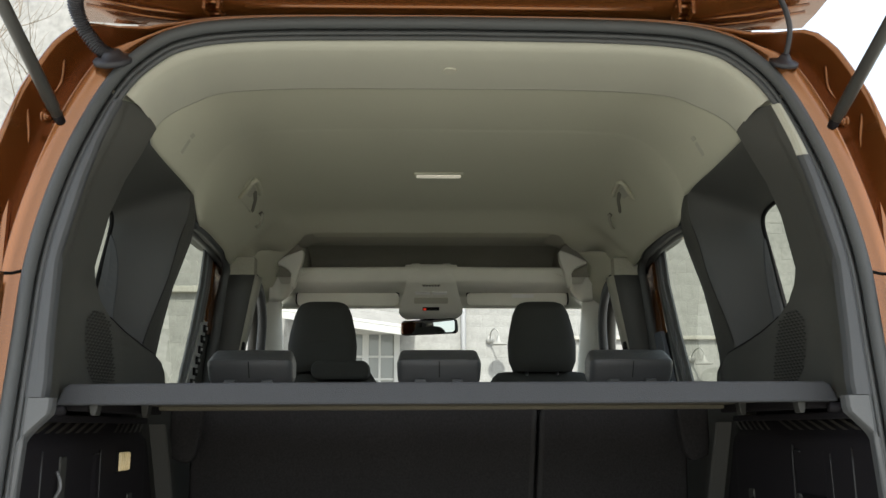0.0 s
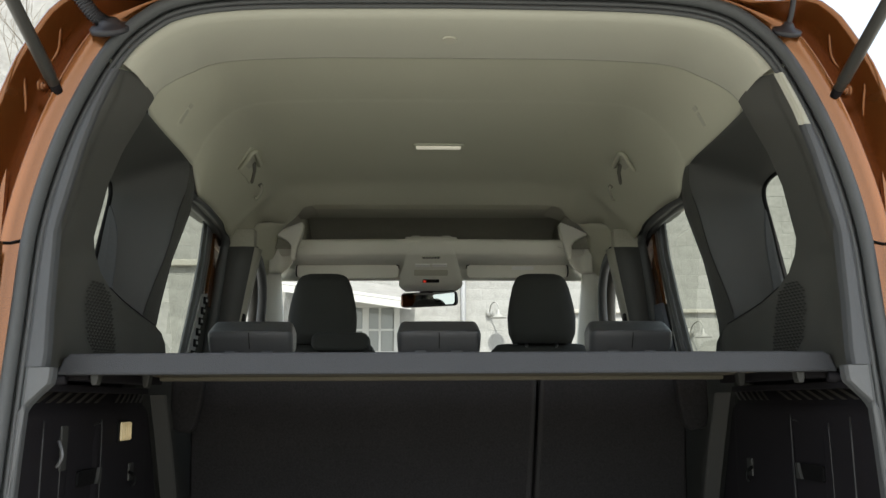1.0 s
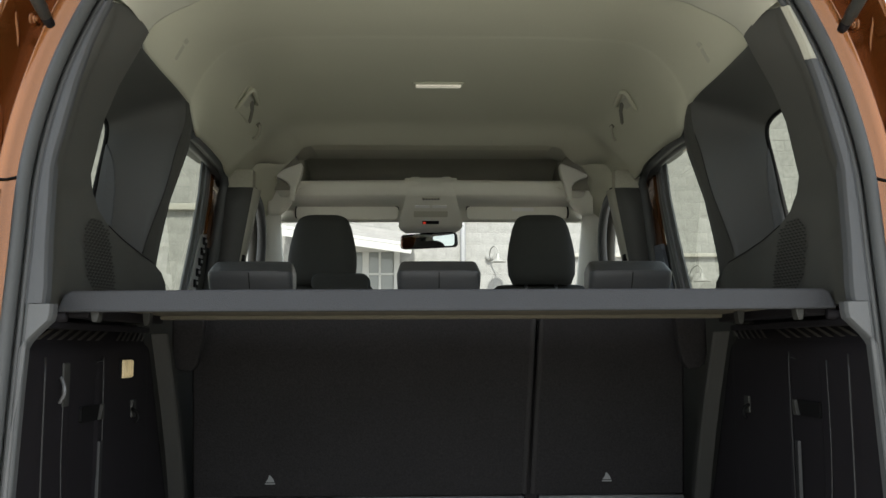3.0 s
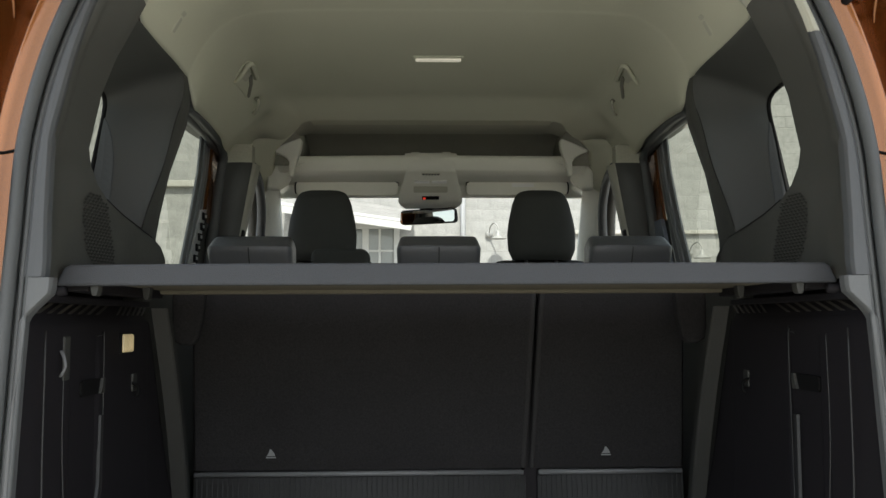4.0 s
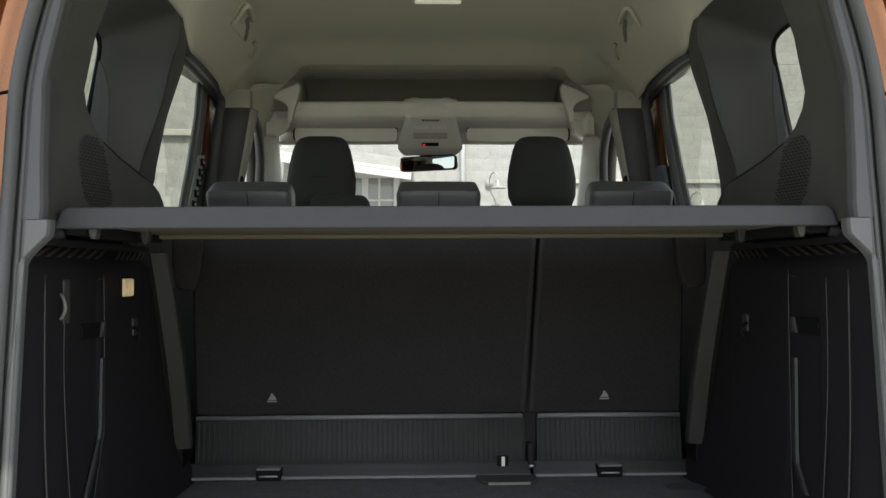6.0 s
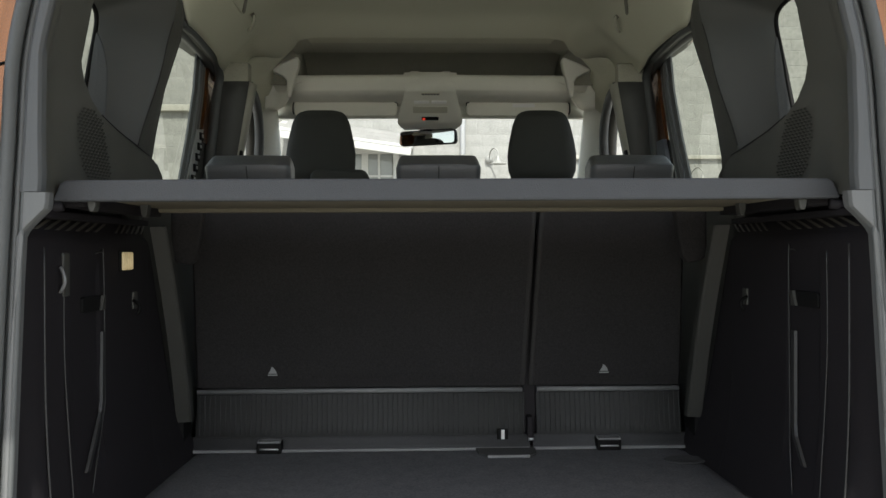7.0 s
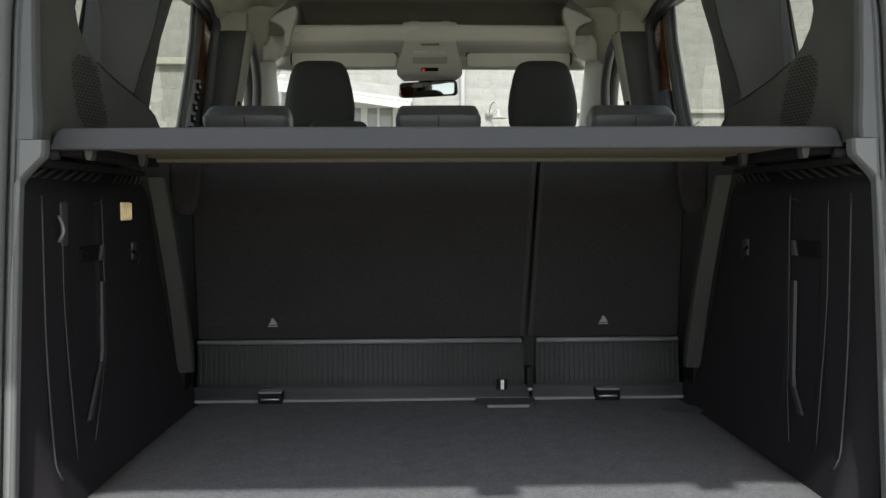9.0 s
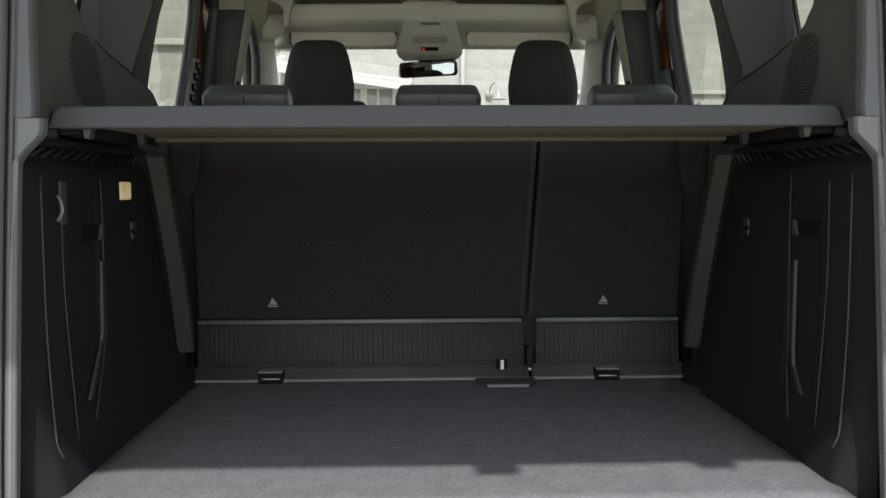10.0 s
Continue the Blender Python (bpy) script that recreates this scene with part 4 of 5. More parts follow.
def gas_strut(s):
    lo, hi = Vector((s * 0.655, -0.045, 1.588)), Vector((s * 0.70, -0.46, 1.845))
    ob = thing("gas_strut", lo, "black gas strut holding the tailgate up", "gas strut", "tailgate struts")
    way = (hi - lo).normalized()
    part("piston_rod", tube(bmesh.new(), [lo + way * 0.008, lo + way * 0.10], 0.0092, 12), STRUT, ob, smooth=True)
    part("cylinder", tube(bmesh.new(), [lo + way * 0.020, lo + way * 0.024, hi - way * 0.03, hi - way * 0.028], [0.006, 0.0105, 0.0105, 0.006], 14), STRUT, ob, smooth=True)
    part("socket", tube(bmesh.new(), [lo - way * 0.010, lo - way * 0.008, lo + way * 0.016, lo + way * 0.022], [0.004, 0.0085, 0.0088, 0.008], 12), BLACK, ob, smooth=True)
    part("ball_stud", tube(bmesh.new(), [lo + Vector((s * 0.0, 0.0, 0.0)), lo + Vector((s * 0.018, 0.045, -0.002))], 0.006, 10), STEEL, ob, smooth=True)
    part("upper_socket", tube(bmesh.new(), [hi - way * 0.03, hi], 0.010, 10), BLACK, ob, smooth=True)
    return ob


for side in (-1, 1):
    gas_strut(side)

# ribbed cable boot on one side, thin washer hose on the other
base = Vector((-0.583, -0.035, 1.700))
boot = thing("cable_boot", base, "ribbed black rubber cable boot beside the hatch", "cable boot")
path = smooth_line(((-0.577, -0.036, 1.702), (-0.590, -0.038, 1.709), (-0.604, -0.045, 1.720), (-0.619, -0.055, 1.741), (-0.627, -0.070, 1.761), (-0.628, -0.085, 1.777), (-0.618, -0.105, 1.797)), 168)
part("bellows", tube(bmesh.new(), path, [0.0120 + 0.0016 * math.sin(i * math.pi / 2.5) for i in range(169)], 14), BOOT, boot, smooth=True)
foot = path[0]
seat = Vector((-0.06, -0.62, 0.78)).normalized()
part("grommet", tube(bmesh.new(), [foot + seat * h for h in (-0.012, -0.010, -0.003, 0.0, 0.002, 0.008, 0.012)], [0.028, 0.033, 0.034, 0.031, 0.020, 0.0165, 0.0130], 28), BOOT, boot, "flat rubber grommet", smooth=True)
base = Vector((0.577, -0.035, 1.697))
hose = thing("washer_hose", base, "thin black washer hose beside the hatch", "hose")
path = smooth_line(((0.583, -0.036, 1.706), (0.585, -0.038, 1.715), (0.588, -0.045, 1.731), (0.589, -0.055, 1.758), (0.578, -0.070, 1.782), (0.565, -0.085, 1.795), (0.556, -0.100, 1.814)), 40)
part("hose_line", tube(bmesh.new(), path, 0.0048, 10), BOOT, hose, smooth=True)
foot = path[0]
seat = Vector((0.06, -0.62, 0.78)).normalized()
part("grommet", tube(bmesh.new(), [foot + seat * h for h in (-0.010, -0.008, -0.002, 0.0, 0.002, 0.008, 0.012)], [0.020, 0.024, 0.025, 0.022, 0.013, 0.009, 0.006], 24), BOOT, hose, "flat rubber grommet", smooth=True)

# tail lamps below the gutter break
for s in (-1, 1):
    rows = [[Vector((s * x, y, z)) for x, y in ((0.694, -0.100), (0.72, -0.118), (0.76, -0.118), (0.80, -0.09), (0.815, 0.0))] for z in (0.80, 0.9, 1.1, 1.25, 1.318)]
    part("quarter_skirt", sheet(rows), ORANGE, car, "orange quarter panel below the lamp", smooth=True, thick=0.003)

# pressed creases and the stud boss in the gutter
for s in (-1, 1):
    for line in (((-0.694, 0.048, 1.726), (-0.688, 0.056, 1.705), (-0.688, 0.060, 1.682), (-0.700, 0.060, 1.655)), ((-0.744, 0.040, 1.621), (-0.746, 0.040, 1.598), (-0.740, 0.044, 1.575))):
        part("gutter_crease", tube(bmesh.new(), smooth_line([(s * -x, y, z) for x, y, z in line], 16), [0.0008] + [0.003] * 15 + [0.0008], 8), ORANGE, car, smooth=True)
    boss = (-0.694, 0.030, 1.606)
    part("stud_boss", tube(bmesh.new(), [(s * -boss[0], 0.07, boss[2]), (s * -boss[0], 0.036, boss[2]), (s * -boss[0], 0.030, boss[2])], [0.020, 0.014, 0.009], 16), ORANGE, car, "small domed stud boss", smooth=True)

# ---- parcel shelf ----
shelf = thing("parcel_shelf", (0, 0.0, 1.118), "grey felt-covered parcel shelf across the boot", "parcel shelf")
rows = []
W = 0.641
outline = [(-W, 1.1185), (-W + 0.004, 1.128), (-W + 0.012, 1.146), (-W + 0.022, 1.1525), (-0.35, 1.1540), (0, 1.1540), (0.35, 1.1540), (W - 0.022, 1.1535), (W - 0.012, 1.148), (W - 0.004, 1.130), (W, 1.1205), (0.35, 1.1190), (0, 1.1185), (-0.35, 1.1185)]
board = prism(outline, 0.0, 0.03, lambda u, v, w: Vector((u, w, v)))
part("front_lip", board, SHELF, shelf, "grey felt front edge", bevel=0.004)
rows = []
for i in range(31):
    x = -0.622 + 1.244 * i / 30
    rows.append([Vector((x, 0.03, 1.150)), Vector((x, 0.25, 1.151)), Vector((x, 0.50, 1.148)), Vector((x, 0.505, 1.135))])
part("board_top", sheet(rows), SHELF, shelf, thick=0.006)
bm = bmesh.new()
box(bm, (-0.60, 0.030, 1.126), (0.60, 0.44, 1.142), 0.004)
part("board", bm, UNDER, shelf, "brownish hardboard underside")
box_ = boxed((-0.598, 0.425, 1.118), (0.598, 0.455, 1.132), 0.004)
part("rear_stiffener", box_, UNDER, shelf)
for s in (-1, 1):
    for x, y, w in ((0.583, 0.004, 0.0085), (0.575, 0.25, 0.0085)):
        bm = prism([(-w, 0.022), (w, 0.022), (w * 0.7, 0.0), (w * 0.45, -0.008), (-w * 0.45, -0.008), (-w * 0.7, 0.0)], y + 0.008, y + 0.03, lambda u, v, q: Vector((s * x + u, q, 1.110 + v)))
        lug = part("support_lug", bm, POST, shelf, "small dark support lug", bevel=0.002)
    part("end_rail", boxed((min(s * 0.60, s * 0.64), 0.035, 1.110), (max(s * 0.60, s * 0.64), 0.46, 1.128), 0.004), BLACK, shelf, "black end rail")
    part("pivot", tube(bmesh.new(), [(s * 0.628, 0.012, 1.112), (s * 0.668, 0.012, 1.108)], 0.009, 12), BLACK, shelf, smooth=True)
    # bearing ledge under the shelf end
    part("shelf_support", boxed((min(s * 0.640, s * 0.70), -0.03, 1.092), (max(s * 0.640, s * 0.70), 0.50, 1.104), 0.003), BLACK, car, "black shelf bearing ledge")


# ---- rear bench ----
def back_y(z):
    """The back of the bench leans towards the boot with height."""
    return 0.752 - 0.10 * (z - 0.69)


def headrest(parent, x, y, z, wide, mat):
    """A low wedge cushion with piping and a centre seam."""
    prof = [(0.030, -0.056), (0.022, -0.052), (0.014, -0.044), (-0.002, -0.016), (-0.009, -0.001), (-0.0075, 0.002), (-0.001, 0.006), (0.020, 0.018), (0.040, 0.0275), (0.052, 0.031), (0.066, 0.031), (0.085, 0.024), (0.098, 0.008), (0.095, -0.040), (0.07, -0.056)]
    rows, cols = [], 41
    for k in range(cols):
        u = -1 + 2 * k / (cols - 1)
        u = math.copysign(1 - (1 - abs(u)) ** 2.0, u)
        e = max(0.0, (abs(u) - 0.86) / 0.14)
        shrink = 1 - math.sqrt(max(0.0, 1 - e * e))
        rows.append([Vector((x + u * wide * (1 - 0.045 * max(0.0, min(1.0, q / 0.031)) - 0.012 * max(0.0, (-q - 0.01) / 0.046)), y + p + 0.008 * u * u + (0.045 - p) * 0.40 * shrink, z + q + (-0.012 - q) * 0.42 * shrink)) for p, q in prof])
    bm = sheet(rows, loop=True)
    n = len(prof)
    bm.verts.ensure_lookup_table()
    bm.faces.new([bm.verts[i] for i in range(n)][::-1])
    bm.faces.new([bm.verts[(cols - 1) * n + i] for i in range(n)])
    ob = part("headrest", bm, mat, parent, "low leatherette headrest", smooth=True)
    pipe = [Vector((x + u * wide * 0.94, y - 0.0085 + 0.008 * u * u + 0.012 * u ** 8, z + 0.001 - 0.003 * u ** 8)) for u in (-1, -0.9, -0.6, -0.3, 0, 0.3, 0.6, 0.9, 1)]
    part("piping", tube(bmesh.new(), pipe, 0.0024, 6), LEATHER, ob, smooth=True)
    part("seam", tube(bmesh.new(), [(x, y - 0.0085, z - 0.002), (x, y - 0.0025, z - 0.016), (x, y + 0.011, z - 0.040)], 0.0012, 5), DARK, ob)
    for d in (-0.045, 0.045):
        part("headrest_post", tube(bmesh.new(), [(x + d, y + 0.035, z - 0.095), (x + d, y + 0.035, z - 0.045)], 0.006, 8), STEEL, ob, smooth=True)
        part("post_sleeve", boxed((x + d - 0.016, y + 0.004, z - 0.070), (x + d + 0.014, y + 0.050, z - 0.044), 0.004), FLANGE, ob, "grey post sleeve")
    return ob


def bench(x0, x1, label, rests, mark, anchor, split):
    ob = thing("bench_seat", ((x0 + x1) / 2, 0.76, 0.545), label, "seat", "rear bench sections")
    rows = []
    for k in range(15):
        z = 0.698 + (1.192 - 0.698) * k / 14
        y = back_y(z) + (0.03 if k == 14 else 0.0) + (0.004 if k == 0 else 0)
        mid = 0.2155 + 0.059 * (z - 0.711)
        a, b = (x0, mid - 0.003) if split > 0 else (mid + 0.003, x1)
        rows.append([Vector((x, y + d, z)) for x, d in ((a, 0.016), (a + 0.002, 0.006), (a + 0.008, 0.0), ((a + b) / 2, 0.0), (b - 0.008, 0.0), (b - 0.002, 0.006), (b, 0.016))])
    back = part("carpet_back", sheet(rows), CARPET, ob, "black carpeted seat back")
    # bound edge beside the split
    rows = []
    for k in range(13):
        z = 0.700 + 0.440 * k / 12
        x = 0.2155 + 0.059 * (z - 0.711) - split * 0.011
        rows.append([Vector((x + d, back_y(z) - e, z)) for d, e in ((-0.0065, -0.001), (-0.005, 0.0015), (0.005, 0.0015), (0.0065, -0.001))])
    part("bound_edge", sheet(rows), BOUND, back, "dark bound carpet edge", smooth=True)
    part("backrest", boxed((x0 + 0.004, 0.775, 0.60), (x1 - 0.004, 0.90, 1.185), 0.03, Matrix.Translation((0, 0.76, 0.69)) @ Matrix.Rotation(radians(5.5), 4, "X") @ Matrix.Translation((0, -0.745, -0.69))), LEATHER, ob, "black leatherette backrest")
    part("cushion", boxed((x0 + 0.004, 0.90, 0.52), (x1 - 0.004, 1.30, 0.70), 0.04), LEATHER, ob)
    # grey edge bar, ribbed flap, lower edge bar
    part("edge_bar", tube(bmesh.new(), [(x0 + 0.006, 0.7465, 0.690), (x1 - 0.008, 0.7465, 0.690)], 0.0062, 10), EDGE, ob, "grey edge strip", smooth=True)
    flap = sheet([[Vector((x, 0.752 - 0.014 * t ** 2, 0.690 - 0.112 * t)) for x in (x0 + 0.004, x1 - 0.006)] for t in (0, 0.25, 0.5, 0.75, 1)])
    flap = part("folding_flap", flap, RIBBED, ob, "ribbed dark folding flap", smooth=True, thick=-0.006)
    ribs = bmesh.new()
    n = int((x1 - x0) / 0.0125)
    for k in range(n):
        x = x0 + 0.012 + k * 0.0125
        tube(ribs, [(x, 0.7515, 0.682), (x, 0.7475, 0.63), (x, 0.7395, 0.584)], 0.0018, 5)
    part("flap_rib", ribs, RIBBED, flap, smooth=True)["kind"] = "stuff"
    part("flap_foot", sheet([[Vector((x, y, z)) for x in (x0 - 0.008, x1 + 0.008)] for y, z in ((0.739, 0.581), (0.735, 0.572), (0.728, 0.561), (0.716, 0.5505))]), FOOT, ob, smooth=True, thick=-0.004)
    part("lower_edge_bar", boxed((x0 - 0.008, 0.712, 0.5465), (x1 + 0.008, 0.722, 0.5530), 0.002), EDGE, ob, "grey lower edge strip")
    # printed child-seat mark: a tilted seat shape over a bar
    y = back_y(0.744) - 0.0012
    sign = bmesh.new()
    for shape in (((-0.013, -0.001), (0.013, -0.001), (0.010, 0.008), (0.002, 0.019), (-0.003, 0.021), (-0.006, 0.010)), ((-0.0145, -0.0075), (0.0145, -0.0075), (0.0145, -0.0035), (-0.0145, -0.0035))):
        sign.faces.new([sign.verts.new((mark + 0.82 * u, back_y(0.7345 + 0.78 * v) - 0.0012, 0.7345 + 0.78 * v)) for u, v in shape])
    part("seat_mark", sign, GREYPRINT, back, "small grey printed mark")
    # anchor housing
    a = part("anchor_housing", boxed((anchor - 0.030, 0.700, 0.546), (anchor + 0.030, 0.738, 0.574), 0.004), DARK, ob, "dark anchor housing")
    part("anchor_tab", boxed((anchor - 0.028, 0.698, 0.5722), (anchor + 0.028, 0.734, 0.5768), 0.0015), EDGE, a, "grey tab")
    part("anchor_loop", tube(bmesh.new(), smooth_line([(anchor - 0.02, 0.704, 0.556), (anchor - 0.018, 0.698, 0.558), (anchor + 0.018, 0.698, 0.558), (anchor + 0.02, 0.704, 0.556)], 10), 0.002, 6), STEEL, a, smooth=True)
    for x in rests:
        headrest(ob, x, 0.700, 1.242, 0.104, LEATHER)
    return ob


bench(-0.605, 0.211, "wide black rear seat section with carpeted back", (-0.466, -0.003), -0.414, -0.416, 1)
bench(0.235, 0.604, "narrow black rear seat section with carpeted back", (0.474,), 0.408, 0.411, -1)
latch = thing("seat_latch", (0.223, 0.75, 0.60), "black seat latch in the gap between seat sections", "seat latch")
part("gap_cover", boxed((0.206, 0.760, 0.55), (0.240, 0.80, 1.16), 0.004), BLACK, latch)
part("latch_bar", boxed((0.214, 0.728, 0.575), (0.228, 0.77, 0.625), 0.004), BLACK, latch)
part("latch_foot", tube(bmesh.new(), [(0.216, 0.728, 0.570), (0.230, 0.728, 0.570)], 0.004, 8), STEEL, latch, smooth=True)
tag = thing("strap_tag", (0.152, 0.735, 0.57), "small black and white strap tag on the flap", "strap tag")
part("tag_body", boxed((0.139, 0.730, 0.569), (0.166, 0.742, 0.594), 0.002), DARK, tag)
part("tag_stripe", boxed((0.149, 0.7285, 0.570), (0.157, 0.7305, 0.593)), WHITE, tag, "white stripe")
tab = thing("carpet_tab", (0.158, 0.70, 0.546), "dark carpet tab over the floor joint", "carpet tab")
part("tab_body", prism([(-0.074, 0.04), (-0.068, 0.004), (-0.05, -0.010), (0.05, -0.010), (0.068, 0.004), (0.074, 0.04)], 0.5465, 0.5525, lambda u, v, w: Vector((0.158 + u, 0.654 + v * 1.7, w))), RIBBED, tab, bevel=0.002)
part("tab_edge", boxed((0.108, 0.630, 0.5468), (0.208, 0.638, 0.5535), 0.002), EDGE, tab)
# hanging side wings of the bench
for s in (-1, 1):
    bm = prism([(0.545, 1.13), (0.620, 1.13), (0.620, 1.02), (0.600, 1.008), (0.575, 1.005), (0.562, 1.02), (0.553, 1.06)], 0.598, 0.63, lambda u, v, w: Vector((s * u, w, v)))
    part("bolster_wing", bm, CARPET, car, "dark side bolster", bevel=0.006)


# ---- front seats ----
def front_seat(x, tall):
    ob = thing("front_seat", (x, 1.5, 0.35), "black cloth front seat with headrest", "car seat", "front seats")
    rows = []
    for k in range(15):
        t = math.sin(0.5 * math.pi * k / 14) ** 0.9
        z = 1.262 + (1.496 - 1.262) * t
        w = along([(0, 0.098), (0.08, 0.110), (0.35, 0.114), (0.55, 0.108), (0.80, 0.095), (0.90, 0.086), (0.955, 0.077), (0.985, 0.066), (1.0, 0.050)], t)[0]
        d = along([(0, 0.030), (0.1, 0.045), (0.5, 0.052), (0.9, 0.040), (1.0, 0.018)], t)[0]
        rows.append([Vector((x + w * math.copysign(abs(math.cos(a)) ** 0.55, math.cos(a)), 1.445 + 0.02 * t + d * math.copysign(abs(math.sin(a)) ** 0.7, math.sin(a)), z)) for a in (2 * math.pi * i / 28 for i in range(28))])
    bm = sheet(rows, loop=True)
    bm.verts.ensure_lookup_table()
    bm.faces.new([bm.verts[i] for i in range(28)][::-1])
    bm.faces.new([bm.verts[14 * 28 + i] for i in range(28)])
    rest = part("headrest", bm, CLOTH, ob, "black cloth headrest", smooth=True)
    part("headrest_seam", tube(bmesh.new(), [(x - 0.055, 1.402, 1.350), (x - 0.045, 1.400, 1.357), (x, 1.399, 1.359), (x + 0.045, 1.400, 1.357), (x + 0.055, 1.402, 1.350)], 0.0006, 6), CLOTH, rest)
    if x < 0:
        part("shoulder", prism([(p - 0.304, q + 1.265) for p, q in rounded(0.093, 0.030, 0.026)], 1.37, 1.47, lambda u, v, w: Vector((u, w, v))), CLOTH, ob, "rounded seat shoulder", bevel=0.010)
    for d in (-0.05, 0.05):
        part("headrest_post", tube(bmesh.new(), [(x + d, 1.46, 1.20), (x + d, 1.46, 1.28)], 0.006, 8), STEEL, rest, smooth=True)
    top = tall - 1.258
    rows = []
    for z, w, d in ((0.55, 0.21, 0.05), (0.60, 0.23, 0.07), (0.80, 0.235, 0.075), (1.0, 0.232, 0.07), (1.12, 0.215, 0.06), (1.20 + top, 0.185, 0.05), (1.238 + top, 0.160, 0.042), (1.252 + top, 0.145, 0.03), (1.256 + top, 0.12, 0.015)):
        cy = 1.50 + 0.10 * (1.0 - z) * 0.3
        rows.append([Vector((x + w * math.copysign(abs(math.cos(a)) ** 0.5, math.cos(a)), cy + d * math.copysign(abs(math.sin(a)) ** 0.6, math.sin(a)), z)) for a in (2 * math.pi * i / 28 for i in range(28))])
    bm = sheet(rows, loop=True)
    bm.verts.ensure_lookup_table()
    bm.faces.new([bm.verts[8 * 28 + i] for i in range(28)])
    part("backrest", bm, CLOTH, ob, "black cloth backrest", smooth=True)
    part("cushion", boxed((x - 0.23, 1.50, 0.40), (x + 0.23, 1.95, 0.62), 0.04), CLOTH, ob)
    part("seat_base", boxed((x - 0.2, 1.50, 0.30), (x + 0.2, 1.9, 0.41), 0.01), BLACK, ob)
    return ob


front_seat(-0.369, 1.278)
front_seat(0.357, 1.266)

# ---- roof fittings ----
console = thing("overhead_console", (0, 1.72, 1.58), "pale grey overhead console with switches", "roof console")
rows = []
for y, z, w in ((1.62, 1.644, 0.088), (1.552, 1.643, 0.090), (1.545, 1.636, 0.091), (1.545, 1.600, 0.086), (1.550, 1.580, 0.086), (1.554, 1.576, 0.088), (1.590, 1.545, 0.098), (1.630, 1.512, 0.110), (1.655, 1.492, 0.115), (1.670, 1.484, 0.113), (1.70, 1.478, 0.105), (1.80, 1.480, 0.09)):
    rows.append([Vector((w * u - 0.008, y + 0.012 * u ** 4, z)) for u in (-1, -0.95, -0.8, -0.4, 0, 0.4, 0.8, 0.95, 1)])
shell = part("console_shell", sheet(rows), PLASTIC, console, smooth=True)
slope = (Vector((0, 1.655, 1.492)) - Vector((0, 1.554, 1.576))).normalized()
face_out = Vector((0, -slope.z, slope.y)) * -1.0
face_out = face_out if face_out.y < 0 else -face_out


def on_console(x, t, w, h, deep, mat, name, label=""):
    """A small plate on the console's sloping face, t metres down it."""
    o = Vector((x - 0.008, 1.554, 1.576)) + slope * t
    return part(name, prism(rounded(w, h, min(w, h) * 0.35), -0.002, deep, lambda u, v, r: o + Vector((u, 0, 0)) - slope * v + face_out * r), mat, console, label)


on_console(0.0, 0.008, 0.032, 0.004, 0.0035, RECESS, "switch_row")
for k in range(6):
    on_console(-0.025 + 0.010 * k, 0.008, 0.0030, 0.0022, 0.006, FLANGE, "button")
for d in (-0.030, 0.030):
    on_console(d, 0.044, 0.026, 0.005, 0.004, WHITE, "map_lens", "pale lamp lens")
on_console(0.0, 0.080, 0.060, 0.014, 0.002, RECESS, "switch_panel", "grey switch panel")
on_console(0.0, 0.119, 0.030, 0.0065, 0.004, DARK, "indicator_window")
on_console(-0.022, 0.119, 0.005, 0.0045, 0.0055, RED, "indicator_light", "red lit indicator")
for d in (-0.062, 0.046):
    part("console_bump", boxed((d - 0.016, 1.556, 1.634), (d + 0.016, 1.60, 1.6475), 0.005), PLASTIC, console)
mirror = thing("rear_view_mirror", (-0.015, 1.80, 1.49), "black-framed rear view mirror", "mirror")
m = Matrix.Translation((-0.015, 1.80, 1.4515)) @ Matrix.Rotation(radians(-24.0), 4, "Z") @ Matrix.Rotation(radians(0.6), 4, "X")
bm = prism(rounded(0.113, 0.0275, 0.014), -0.006, 0.02, lambda u, v, w: m @ Vector((u * (1 - 0.02 * (v > 0)), w, v)))
part("housing", bm, DARK, mirror, bevel=0.003)
bm = prism(rounded(0.1085, 0.0235, 0.011), -0.0075, -0.0062, lambda u, v, w: m @ Vector((u, w, v)))
part("mirror_glass", bm, MIRROR, mirror, "silvered mirror glass")
part("stem", tube(bmesh.new(), [(-0.015, 1.81, 1.47), (-0.01, 1.815, 1.495)], [0.03, 0.045], 14), DARK, mirror, smooth=True)
